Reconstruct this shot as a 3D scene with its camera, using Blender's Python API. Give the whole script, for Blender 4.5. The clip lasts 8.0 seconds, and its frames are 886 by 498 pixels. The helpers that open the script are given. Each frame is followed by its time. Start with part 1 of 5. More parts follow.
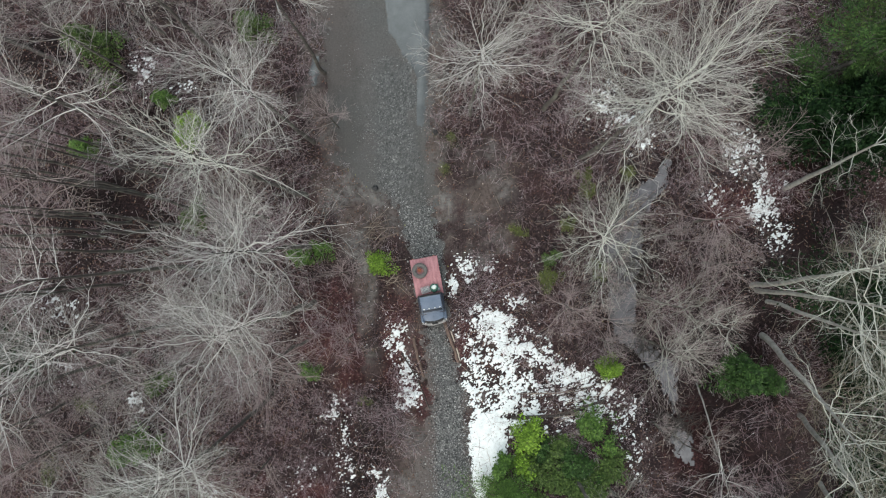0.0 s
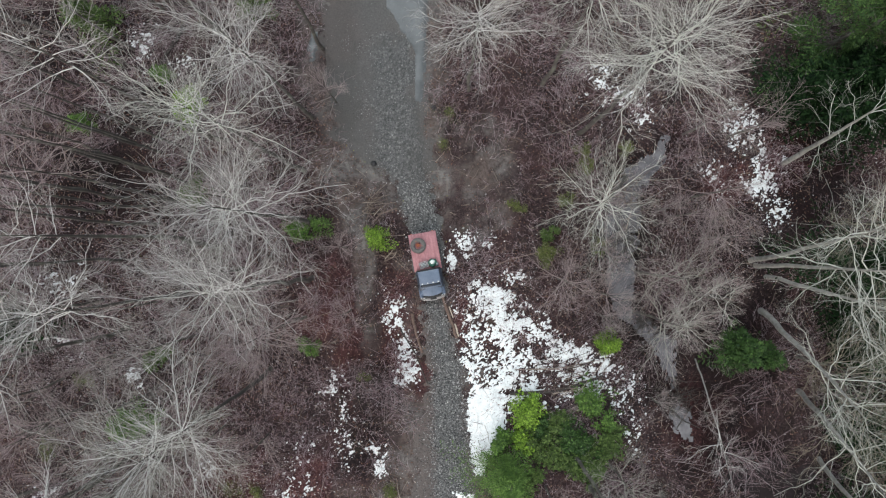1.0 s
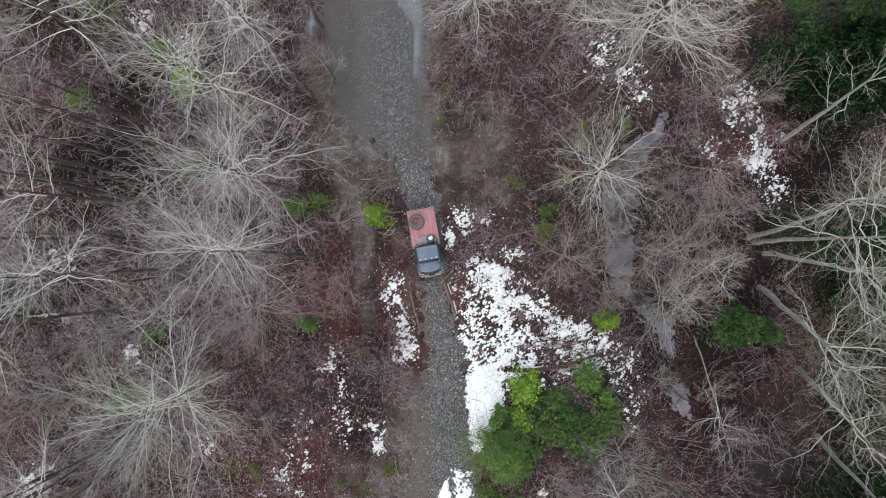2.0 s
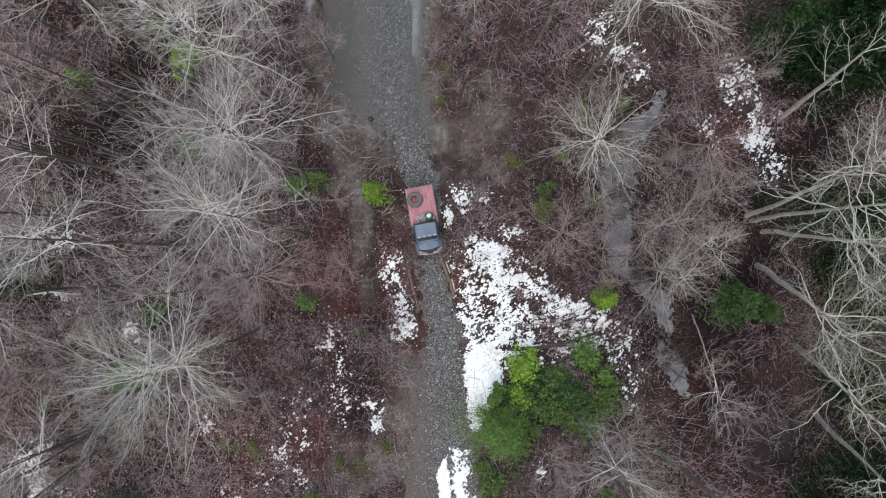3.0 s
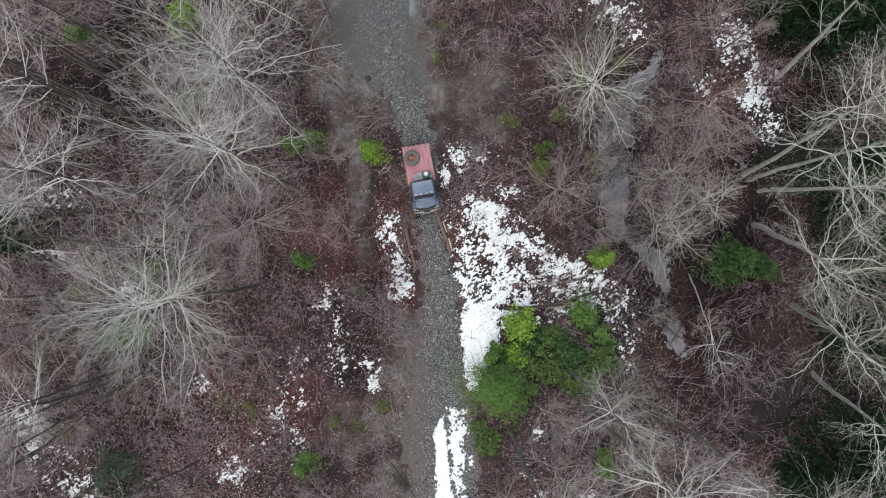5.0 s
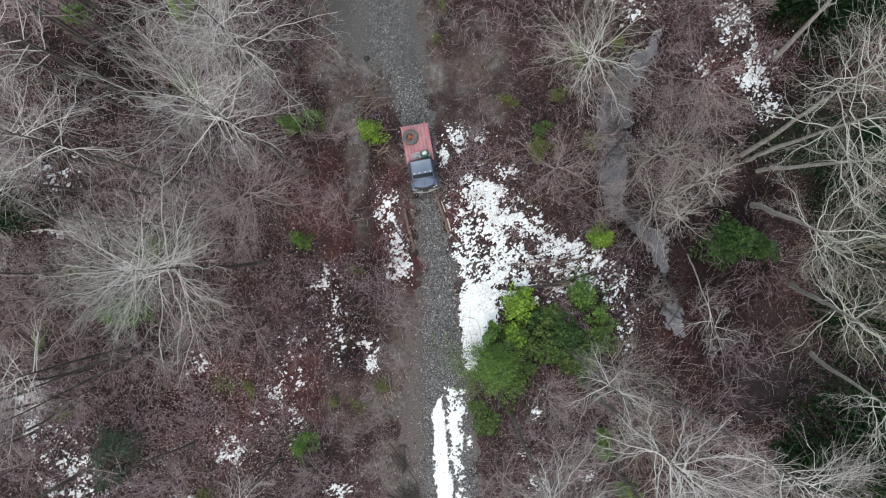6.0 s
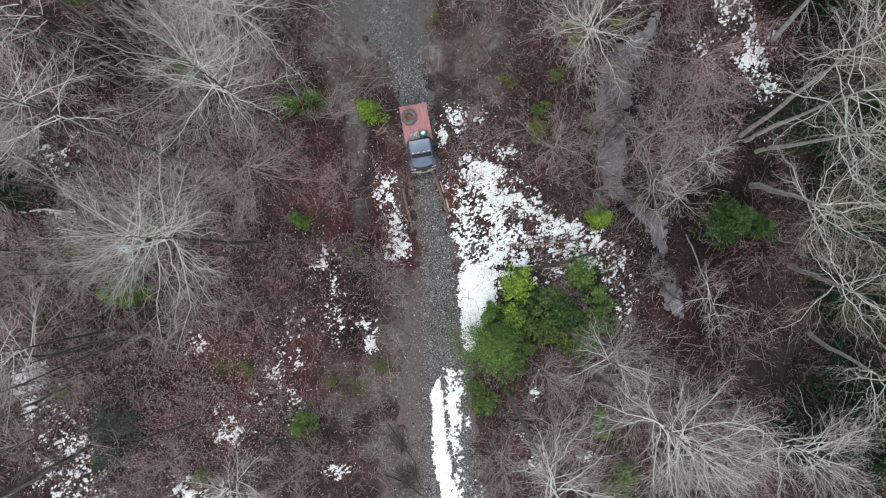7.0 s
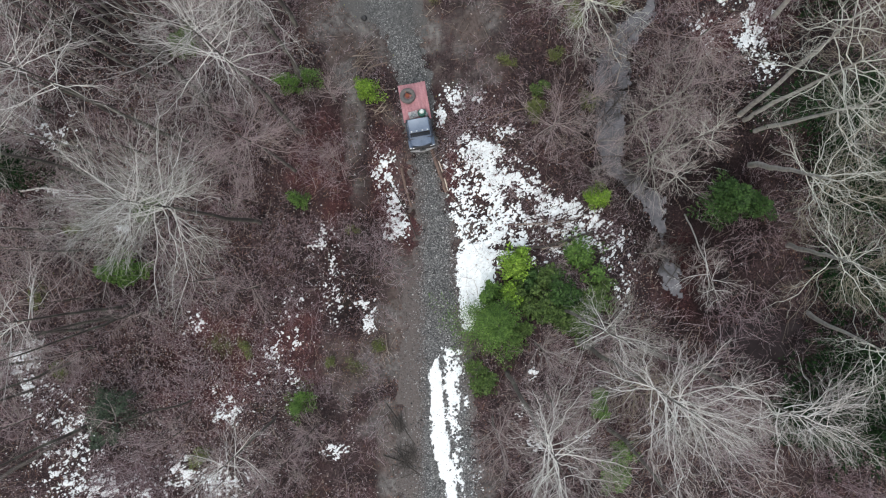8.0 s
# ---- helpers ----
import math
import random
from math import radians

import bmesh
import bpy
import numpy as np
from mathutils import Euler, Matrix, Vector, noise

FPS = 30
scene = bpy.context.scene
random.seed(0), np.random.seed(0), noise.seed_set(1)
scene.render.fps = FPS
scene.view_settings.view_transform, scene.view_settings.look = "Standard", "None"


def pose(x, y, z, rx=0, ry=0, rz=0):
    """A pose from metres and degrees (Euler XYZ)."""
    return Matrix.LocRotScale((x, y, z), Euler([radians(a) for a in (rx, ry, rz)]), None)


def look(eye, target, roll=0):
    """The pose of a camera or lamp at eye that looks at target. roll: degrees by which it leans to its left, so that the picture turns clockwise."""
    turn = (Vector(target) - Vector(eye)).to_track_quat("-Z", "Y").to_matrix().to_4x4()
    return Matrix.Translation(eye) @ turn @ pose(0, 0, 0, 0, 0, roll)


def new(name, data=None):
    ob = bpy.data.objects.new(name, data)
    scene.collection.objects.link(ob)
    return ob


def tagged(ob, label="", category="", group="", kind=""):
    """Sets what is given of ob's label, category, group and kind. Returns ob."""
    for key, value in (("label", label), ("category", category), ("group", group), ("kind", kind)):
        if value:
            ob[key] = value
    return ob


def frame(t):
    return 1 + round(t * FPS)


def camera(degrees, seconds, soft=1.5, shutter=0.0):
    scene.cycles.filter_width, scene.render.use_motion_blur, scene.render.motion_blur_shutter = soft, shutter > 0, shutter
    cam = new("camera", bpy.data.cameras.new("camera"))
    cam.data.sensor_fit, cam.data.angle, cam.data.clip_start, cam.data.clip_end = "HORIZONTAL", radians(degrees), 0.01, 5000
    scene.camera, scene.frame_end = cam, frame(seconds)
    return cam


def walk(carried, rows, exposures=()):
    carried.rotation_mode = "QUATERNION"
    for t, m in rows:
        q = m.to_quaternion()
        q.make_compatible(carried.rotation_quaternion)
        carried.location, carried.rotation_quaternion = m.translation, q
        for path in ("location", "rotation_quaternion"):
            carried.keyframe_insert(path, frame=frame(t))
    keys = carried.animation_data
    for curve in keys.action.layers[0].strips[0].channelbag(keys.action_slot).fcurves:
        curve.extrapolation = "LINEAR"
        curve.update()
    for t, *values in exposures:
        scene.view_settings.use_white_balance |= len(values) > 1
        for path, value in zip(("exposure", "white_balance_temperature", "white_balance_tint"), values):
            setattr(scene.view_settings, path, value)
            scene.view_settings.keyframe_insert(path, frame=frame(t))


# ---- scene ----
cam = camera(72.0, 8.0, soft=1.2)
METRES, EYE, TILT, LEAN, TURN = 12.9, 44.3, -90.0, 0.0, 0.0
ROWS = [
    (0.0, 0.0, 0.0, 0.0, 0.0, 0.0, -0.0),
    (0.5, 0.005, 0.0004, -0.0711, 0.02, 0.02, 0.01),
    (1.0, 0.0118, 0.0009, -0.1416, 0.06, 0.09, 0.02),
    (1.5, 0.0182, 0.0011, -0.211, 0.1, 0.16, 0.0),
    (3.0, 0.0332, -0.0029, -0.4134, 0.13, 0.5, -0.01),
    (3.5, 0.0387, -0.0035, -0.4742, 0.15, 0.55, -0.02),
    (4.0, 0.0416, -0.0035, -0.5332, 0.13, 0.59, -0.03),
    (4.5, 0.0451, -0.0037, -0.5916, 0.11, 0.63, -0.04),
    (6.0, 0.0624, -0.0023, -0.767, 0.2, 0.74, -0.13),
    (6.5, 0.0667, -0.0009, -0.8228, 0.21, 0.76, -0.15),
    (7.0, 0.0706, 0.0004, -0.8799, 0.2, 0.79, -0.18),
    (7.5, 0.074, 0.0024, -0.9384, 0.19, 0.81, -0.2),
    (8.0, 0.0771, 0.004, -0.9967, 0.15, 0.82, -0.22),
]
walk(cam, [(t, pose(0, 0, EYE, TILT, LEAN, TURN) @ pose(METRES * x, METRES * y, METRES * z, 90 + 0.8 * pitch, roll, 0.8 * yaw)) for t, x, y, z, yaw, pitch, roll in ROWS],
     exposures=((0.0, 0.42, 6480, 4.0), (0.5, 0.42, 6430, 6.0), (1.0, 0.42, 6430, 7.5), (1.5, 0.43, 6410, 9.5), (3.0, 0.45, 6370, 11.0), (4.5, 0.45, 6390, 10.0), (8.0, 0.45, 6400, 9.0)))

# ---- world and light: an even overcast sky ----
world = bpy.data.worlds.new("overcast_sky")
world.use_nodes = True
scene.world = world
wn = world.node_tree
sky = wn.nodes.new("ShaderNodeTexSky")
sky.sky_type, sky.sun_disc = "NISHITA", False
sky.sun_elevation, sky.sun_rotation = radians(52), radians(200)
sky.air_density, sky.dust_density, sky.ozone_density = 1.0, 6.0, 0.6
grey = wn.nodes.new("ShaderNodeHueSaturation")
grey.inputs["Saturation"].default_value = 0.55
wn.links.new(sky.outputs[0], grey.inputs["Color"])
wn.links.new(grey.outputs[0], wn.nodes["Background"].inputs[0])
wn.nodes["Background"].inputs[1].default_value = 0.115
sun = new("sun", bpy.data.lights.new("sun", "SUN"))
sun.data.energy, sun.data.angle, sun.data.color = 1.5, radians(30), (0.9, 0.97, 1.0)
sun.matrix_world = look((-8, 22, 40), (0, 0, 0))


# ---- numeric helpers ----
def lattice(ix, iy, seed):
    n = (ix.astype(np.int64) * 374761393 + iy.astype(np.int64) * 668265263 + seed * 982451653) & 0x7FFFFFFF
    n = ((n ^ (n >> 13)) * 1274126177) & 0x7FFFFFFF
    n = ((n ^ (n >> 16)) * 2246822519) & 0x7FFFFFFF
    return (n & 0xFFFFF) / 1048575.0


def vnoise(x, y, seed=0):
    """Smooth value noise from 0 to 1, one cell a unit."""
    x, y = np.asarray(x, float), np.asarray(y, float)
    ix, iy = np.floor(x), np.floor(y)
    fx, fy = x - ix, y - iy
    fx, fy = fx * fx * (3 - 2 * fx), fy * fy * (3 - 2 * fy)
    a, b = lattice(ix, iy, seed), lattice(ix + 1, iy, seed)
    c, d = lattice(ix, iy + 1, seed), lattice(ix + 1, iy + 1, seed)
    return (a * (1 - fx) + b * fx) * (1 - fy) + (c * (1 - fx) + d * fx) * fy


def fbm(x, y, size, octaves=3, seed=0):
    """Noise about 0 (roughly -0.5 to 0.5), its largest forms about size metres wide."""
    total, weight, amp = 0.0, 0.0, 1.0
    for o in range(octaves):
        total = total + amp * (vnoise(np.asarray(x) / size * 2 ** o + 17.3 * o, np.asarray(y) / size * 2 ** o - 9.1 * o, seed + o) - 0.5)
        weight, amp = weight + amp, amp * 0.55
    return total / weight * 1.35


def smooth(a, b, v):
    s = np.clip((v - a) / (b - a), 0, 1)
    return s * s * (3 - 2 * s)


# edges of the gravel road, from the wide turnout down the track (y falls along the drive)
LEFT_Y, LEFT_X = [-40, -30, -17, -14, -10.6, -6.0, -0.4, 3.0, 4.6, 6.2, 10, 25], [-3.0, -2.6, -2.2, -1.3, -0.9, -1.45, -2.5, -3.7, -5.6, -7.6, -8.8, -8.4]
RIGHT_Y, RIGHT_X = [-40, -27, -18, -12.6, -10.6, -8.0, -6.0, -0.4, 4.5, 8.0, 25], [4.4, 3.6, 2.5, 2.0, 1.85, 1.0, 0.4, 0.1, -0.7, -1.1, -1.1]
STREAM = [(16.6, 6.3, -0.1), (15.3, 4.7, 0.4), (13.5, 2.6, 0.85), (12.95, -0.6, 1.0), (12.95, -4.2, 0.95), (13.5, -6.4, 0.7),
          (14.9, -7.6, 0.25), (16.2, -8.8, 0.55), (16.8, -10.7, 0.05), (16.9, -12.4, -0.1), (17.4, -14.0, 0.75), (17.8, -15.2, 0.4)]


def road_field(x, y):
    """Metres inside the road's edge (minus: outside)."""
    return np.minimum(x - np.interp(y, LEFT_Y, LEFT_X), np.interp(y, RIGHT_Y, RIGHT_X) - x)


def stream_field(x, y):
    best = np.full(np.shape(x), -99.0)
    for (ax, ay, ar), (bx, by, br) in zip(STREAM, STREAM[1:]):
        dx, dy = bx - ax, by - ay
        s = np.clip(((x - ax) * dx + (y - ay) * dy) / (dx * dx + dy * dy), 0, 1)
        best = np.maximum(best, ar + (br - ar) * s - np.hypot(x - ax - s * dx, y - ay - s * dy))
    return best


def base_height(x, y):
    return 0.05 + 0.017 * np.clip(y, -45, 45) + 0.003 * np.clip(np.abs(x) - 12, 0, 16) ** 2


def ground_height(x, y):
    x, y = np.asarray(x, float), np.asarray(y, float)
    road = smooth(-1.2, 0.3, road_field(x, y))
    bumps = 0.42 * fbm(x, y, 5.0, 3, 3) + 0.16 * fbm(x, y, 1.3, 2, 8)
    ruts = -0.05 * np.exp(-((road_field(x, y) - 0.55) / 0.3) ** 2)
    dip = smooth(-0.9, 0.5, stream_field(x, y) + 0.15 + 1.1 * fbm(x, y, 1.5, 3, 47))
    bog = np.exp(-(((x - 23.9) / 3.0) ** 2 + ((y + 19.0) / 2.2) ** 2 + 1.6 * fbm(x, y, 1.8, 3, 49)).clip(0) ** 1.2)
    return base_height(x, y) + bumps * (1 - 0.9 * road) * (1 - 0.35 * dip) + ruts - 0.45 * dip - 0.4 * bog


def surface(x, y):
    """The ground, or the water where the stream stands over it."""
    return np.where(stream_field(x, y) > -1.0, np.maximum(ground_height(x, y), base_height(x, y) - 0.22), ground_height(x, y))


def at(x, y):
    return float(ground_height(np.array([x]), np.array([y]))[0])


def mesh_np(name, verts, faces, material=None, smooth_faces=True):
    me = bpy.data.meshes.new(name)
    verts, faces = np.asarray(verts, np.float32), np.asarray(faces, np.int32)
    k = faces.shape[1]
    me.vertices.add(len(verts))
    me.vertices.foreach_set("co", verts.ravel())
    me.loops.add(faces.size)
    me.loops.foreach_set("vertex_index", faces.ravel())
    me.polygons.add(len(faces))
    me.polygons.foreach_set("loop_start", np.arange(len(faces), dtype=np.int32) * k)
    me.polygons.foreach_set("loop_total", np.full(len(faces), k, np.int32))
    me.polygons.foreach_set("use_smooth", np.full(len(faces), smooth_faces))
    me.update(calc_edges=True)
    me.validate()
    if material:
        me.materials.append(material)
    return me


def tubes(paths, radii, sides=3):
    """Round rods along paths (n, k, 3) with radii (n, k): vertices and quads."""
    paths, radii = np.asarray(paths, float), np.asarray(radii, float)
    n, k, _ = paths.shape
    way = np.gradient(paths, axis=1)
    way /= np.linalg.norm(way, axis=2, keepdims=True) + 1e-9
    ref = np.where(np.abs(way[:, :1, 2:3]) > 0.8, np.array([[[1.0, 0, 0]]]), np.array([[[0, 0, 1.0]]]))
    a = np.cross(way, np.broadcast_to(ref, way.shape))
    a /= np.linalg.norm(a, axis=2, keepdims=True) + 1e-9
    b = np.cross(way, a)
    ang = np.arange(sides) * 2 * np.pi / sides
    ring = a[:, :, None, :] * np.cos(ang)[None, None, :, None] + b[:, :, None, :] * np.sin(ang)[None, None, :, None]
    verts = (paths[:, :, None, :] + ring * radii[:, :, None, None]).reshape(-1, 3)
    i = np.arange(n)[:, None, None] * k * sides + np.arange(k - 1)[None, :, None] * sides
    j, j2 = np.arange(sides)[None, None, :], (np.arange(sides)[None, None, :] + 1) % sides
    faces = np.stack([i + j, i + j2, i + sides + j2, i + sides + j], -1).reshape(-1, 4)
    return verts, faces


def joined(pairs):
    verts, faces, off = [], [], 0
    for v, f in pairs:
        verts.append(v)
        faces.append(f + off)
        off += len(v)
    return np.concatenate(verts), np.concatenate(faces)


# ---- materials ----
def material(name, rough=0.8, metal=0.0, spec=0.5):
    m = bpy.data.materials.new(name)
    m.use_nodes = True
    b = m.node_tree.nodes["Principled BSDF"]
    b.inputs["Roughness"].default_value, b.inputs["Metallic"].default_value = rough, metal
    b.inputs["Specular IOR Level"].default_value = spec
    return m, m.node_tree, b


def node(nt, kind, **values):
    n = nt.nodes.new(kind)
    for key, value in values.items():
        n.inputs[key.replace("_", " ")].default_value = value
    return n


def place(nt):
    return nt.nodes.new("ShaderNodeNewGeometry").outputs["Position"]


def ramp(nt, fac, stops, hard=False):
    r = nt.nodes.new("ShaderNodeValToRGB")
    r.color_ramp.interpolation = "CONSTANT" if hard else "LINEAR"
    el = r.color_ramp.elements
    while len(el) < len(stops):
        el.new(0.5)
    for e, (p, c) in zip(el, stops):
        e.position, e.color = p, (*c, 1)
    nt.links.new(fac, r.inputs[0])
    return r.outputs[0]


def mix(nt, fac, a, b, kind="MIX"):
    n = nt.nodes.new("ShaderNodeMix")
    n.data_type, n.blend_type = "RGBA", kind
    for socket, value in ((n.inputs[0], fac), (n.inputs[6], a), (n.inputs[7], b)):
        if isinstance(value, (int, float)):
            socket.default_value = value
        elif isinstance(value, tuple):
            socket.default_value = (*value, 1)
        else:
            nt.links.new(value, socket)
    return n.outputs[2]


def noise_tex(nt, scale, detail=4.0, rough=0.6, pos=None):
    n = node(nt, "ShaderNodeTexNoise", Scale=scale, Detail=detail, Roughness=rough)
    nt.links.new(pos or place(nt), n.inputs["Vector"])
    return n.outputs["Fac"]


def cells(nt, scale, pos=None):
    n = node(nt, "ShaderNodeTexVoronoi", Scale=scale)
    nt.links.new(pos or place(nt), n.inputs["Vector"])
    return n


def bump(nt, b, height, strength, distance):
    n = node(nt, "ShaderNodeBump", Strength=strength, Distance=distance)
    nt.links.new(height, n.inputs["Height"])
    nt.links.new(n.outputs[0], b.inputs["Normal"])


def varied(name, dark, light, scale, rough=0.8, relief=0.01, island=0.0, spec=0.4, metal=0.0, per_object=0.0):
    """A surface that wanders between two colours at two scales, with relief."""
    m, nt, b = material(name, rough, metal, spec)
    big, fine = noise_tex(nt, scale, 3), noise_tex(nt, scale * 7.3, 4)
    both = mix(nt, 0.45, big, fine)
    col = ramp(nt, both, [(0.32, dark), (0.68, light)])
    if island:
        rnd = nt.nodes.new("ShaderNodeNewGeometry").outputs["Random Per Island"]
        col = mix(nt, island, col, ramp(nt, rnd, [(0.0, tuple(0.45 * v for v in dark)), (0.5, dark), (1.0, tuple(min(1, 1.25 * v) for v in light))]))
    if per_object:
        rnd = nt.nodes.new("ShaderNodeObjectInfo").outputs["Random"]
        col = mix(nt, per_object, col, ramp(nt, rnd, [(0.0, dark), (1.0, light)]))
    nt.links.new(col, b.inputs["Base Color"])
    bump(nt, b, fine, 0.6, relief)
    return m


def litter_material():
    m, nt, b = material("leaf_litter", 0.9, 0, 0.1)
    pos = place(nt)
    leaf, crumb = cells(nt, 9, pos), cells(nt, 26, pos)
    tone = ramp(nt, leaf.outputs["Color"], [(0.0, (0.0035, 0.0023, 0.003)), (0.35, (0.013, 0.0082, 0.0096)), (0.6, (0.035, 0.0215, 0.0235)),
                                            (0.85, (0.1, 0.07, 0.066)), (1.0, (0.27, 0.235, 0.22))])
    crumbs = ramp(nt, crumb.outputs["Color"], [(0.0, (0.0035, 0.0024, 0.003)), (0.6, (0.042, 0.027, 0.0285)), (1.0, (0.22, 0.178, 0.175))])
    col = mix(nt, 0.45, tone, crumbs)
    wide = noise_tex(nt, 0.7, 6, 0.7, pos)
    col = mix(nt, ramp(nt, wide, [(0.42, (0, 0, 0)), (0.6, (0.9, 0.9, 0.9))]), col, mix(nt, 0.6, col, (0.009, 0.006, 0.0068)))
    rust = ramp(nt, noise_tex(nt, 0.33, 4, 0.6, pos), [(0.46, (0, 0, 0)), (0.62, (0.6, 0.6, 0.6))])
    col = mix(nt, rust, col, mix(nt, 0.4, col, (0.085, 0.046, 0.045)))
    maroon = nt.nodes.new("ShaderNodeAttribute")
    maroon.attribute_name = "rust"
    col = mix(nt, maroon.outputs["Fac"], col, mix(nt, 0.8, col, mix(nt, 1.0, col, (1.75, 1.15, 1.15), "MULTIPLY")))
    moss = ramp(nt, noise_tex(nt, 0.9, 5, 0.65, pos), [(0.6, (0, 0, 0)), (0.72, (0.5, 0.5, 0.5))])
    col = mix(nt, moss, col, (0.055, 0.056, 0.03))
    mud = nt.nodes.new("ShaderNodeAttribute")
    mud.attribute_name = "mud"
    blotch = noise_tex(nt, 1.7, 6, 0.72, pos)
    soil = mix(nt, ramp(nt, noise_tex(nt, 0.4, 3, 0.5, pos), [(0.42, (0, 0, 0)), (0.58, (1, 1, 1))]), ramp(nt, blotch, [(0.3, (0.06, 0.048, 0.043)), (0.7, (0.165, 0.135, 0.123))]),
               ramp(nt, blotch, [(0.3, (0.075, 0.071, 0.068)), (0.7, (0.22, 0.21, 0.2))]))
    fac = nt.nodes.new("ShaderNodeMath")
    fac.operation = "MULTIPLY"
    nt.links.new(mud.outputs["Fac"], fac.inputs[0])
    nt.links.new(ramp(nt, noise_tex(nt, 3.2, 6, 0.75, pos), [(0.36, (0.2, 0.2, 0.2)), (0.54, (0.9, 0.9, 0.9))]), fac.inputs[1])
    # Darkens soaked litter by the water; elsewhere it paints tree shade into the colour.
    wet_shade = nt.nodes.new("ShaderNodeAttribute")
    wet_shade.attribute_name = "wet_shade"
    col = mix(nt, fac.outputs[0], col, soil)
    nt.links.new(mix(nt, wet_shade.outputs["Fac"], col, (0.36, 0.32, 0.33), "MULTIPLY"), b.inputs["Base Color"])
    nt.links.new(ramp(nt, wet_shade.outputs["Fac"], [(0.0, (0.85, 0.85, 0.85)), (1.0, (0.7, 0.7, 0.7))]), b.inputs["Roughness"])
    bump(nt, b, mix(nt, 0.5, leaf.outputs["Distance"], crumb.outputs["Distance"]), 0.8, 0.05)
    return m


def gravel_material():
    m, nt, b = material("road_gravel", 0.7, 0, 0.4)
    pos = place(nt)
    stone, grit = cells(nt, 9, pos), cells(nt, 24, pos)
    col = mix(nt, 0.5, ramp(nt, stone.outputs["Color"], [(0.0, (0.016, 0.016, 0.017)), (0.45, (0.068, 0.069, 0.069)), (0.8, (0.16, 0.161, 0.16)), (1.0, (0.38, 0.377, 0.365))]),
              ramp(nt, grit.outputs["Color"], [(0.0, (0.02, 0.02, 0.021)), (0.65, (0.078, 0.079, 0.078)), (1.0, (0.26, 0.257, 0.25))]))
    worn = nt.nodes.new("ShaderNodeAttribute")
    worn.attribute_name = "silt"
    patchy = nt.nodes.new("ShaderNodeMath")
    patchy.operation = "ADD"
    nt.links.new(worn.outputs["Fac"], patchy.inputs[0])
    nt.links.new(noise_tex(nt, 0.8, 6, 0.66, pos), patchy.inputs[1])
    silt = ramp(nt, patchy.outputs[0], [(0.55, (0, 0, 0)), (0.95, (0.93, 0.93, 0.93))])
    earth = nt.nodes.new("ShaderNodeAttribute")
    earth.attribute_name = "earth"
    grain = noise_tex(nt, 9, 5, 0.7, pos)
    mud = mix(nt, earth.outputs["Fac"], ramp(nt, grain, [(0.3, (0.055, 0.056, 0.055)), (0.7, (0.115, 0.117, 0.115))]), ramp(nt, grain, [(0.3, (0.05, 0.04, 0.037)), (0.7, (0.125, 0.106, 0.099))]))
    col = mix(nt, silt, col, mud)
    damp = nt.nodes.new("ShaderNodeAttribute")
    damp.attribute_name = "damp"
    col = mix(nt, damp.outputs["Fac"], col, (0.62, 0.6, 0.58), "MULTIPLY")
    nt.links.new(ramp(nt, damp.outputs["Fac"], [(0.0, (0.75, 0.75, 0.75)), (1.0, (0.42, 0.42, 0.42))]), b.inputs["Roughness"])
    nt.links.new(col, b.inputs["Base Color"])
    bump(nt, b, mix(nt, 0.4, stone.outputs["Distance"], grit.outputs["Distance"]), 0.9, 0.035)
    return m


def bark_material(name, dark, light, each_own=0.55):
    m, nt, b = material(name, 0.85, 0, 0.25)
    pos = place(nt)
    lichen = noise_tex(nt, 3.0, 5, 0.65, pos)
    col = ramp(nt, lichen, [(0.33, dark), (0.6, light)])
    rnd = nt.nodes.new("ShaderNodeObjectInfo").outputs["Random"]
    col = mix(nt, 0.35, col, ramp(nt, rnd, [(0.0, dark), (0.5, light), (1.0, tuple(0.8 * v for v in light))]))
    green = ramp(nt, noise_tex(nt, 0.9, 3, 0.5, pos), [(0.5, (0, 0, 0)), (0.72, (0.5, 0.5, 0.5))])
    each = nt.nodes.new("ShaderNodeNewGeometry").outputs["Random Per Island"]
    col = mix(nt, each_own, col, ramp(nt, each, [(0.0, tuple(0.45 * v for v in dark)), (0.55, tuple(0.5 * (u + v) for u, v in zip(dark, light))), (1.0, tuple(min(0.85, 1.15 * v) for v in light))]))
    nt.links.new(mix(nt, green, col, (0.32, 0.34, 0.27)), b.inputs["Base Color"])
    bump(nt, b, noise_tex(nt, 24, 4, 0.7, pos), 0.7, 0.02)
    return m


def foliage_material(name, dark, light, spec=0.22):
    m, nt, b = material(name, 0.6, 0, spec)
    rnd = nt.nodes.new("ShaderNodeNewGeometry").outputs["Random Per Island"]
    col = ramp(nt, rnd, [(0.0, dark), (0.8, light), (1.0, tuple(min(1, v * 1.4) for v in light))])
    col = mix(nt, ramp(nt, noise_tex(nt, 1.6, 3), [(0.4, (0, 0, 0)), (0.7, (0.6, 0.6, 0.6))]), col, dark)
    nt.links.new(col, b.inputs["Base Color"])
    return m


def islands(name, stops, rough=0.8, spec=0.18):
    m, nt, b = material(name, rough, 0, spec)
    rnd = nt.nodes.new("ShaderNodeNewGeometry").outputs["Random Per Island"]
    nt.links.new(mix(nt, 0.25, ramp(nt, rnd, stops), noise_tex(nt, 30, 3), "OVERLAY"), b.inputs["Base Color"])
    return m


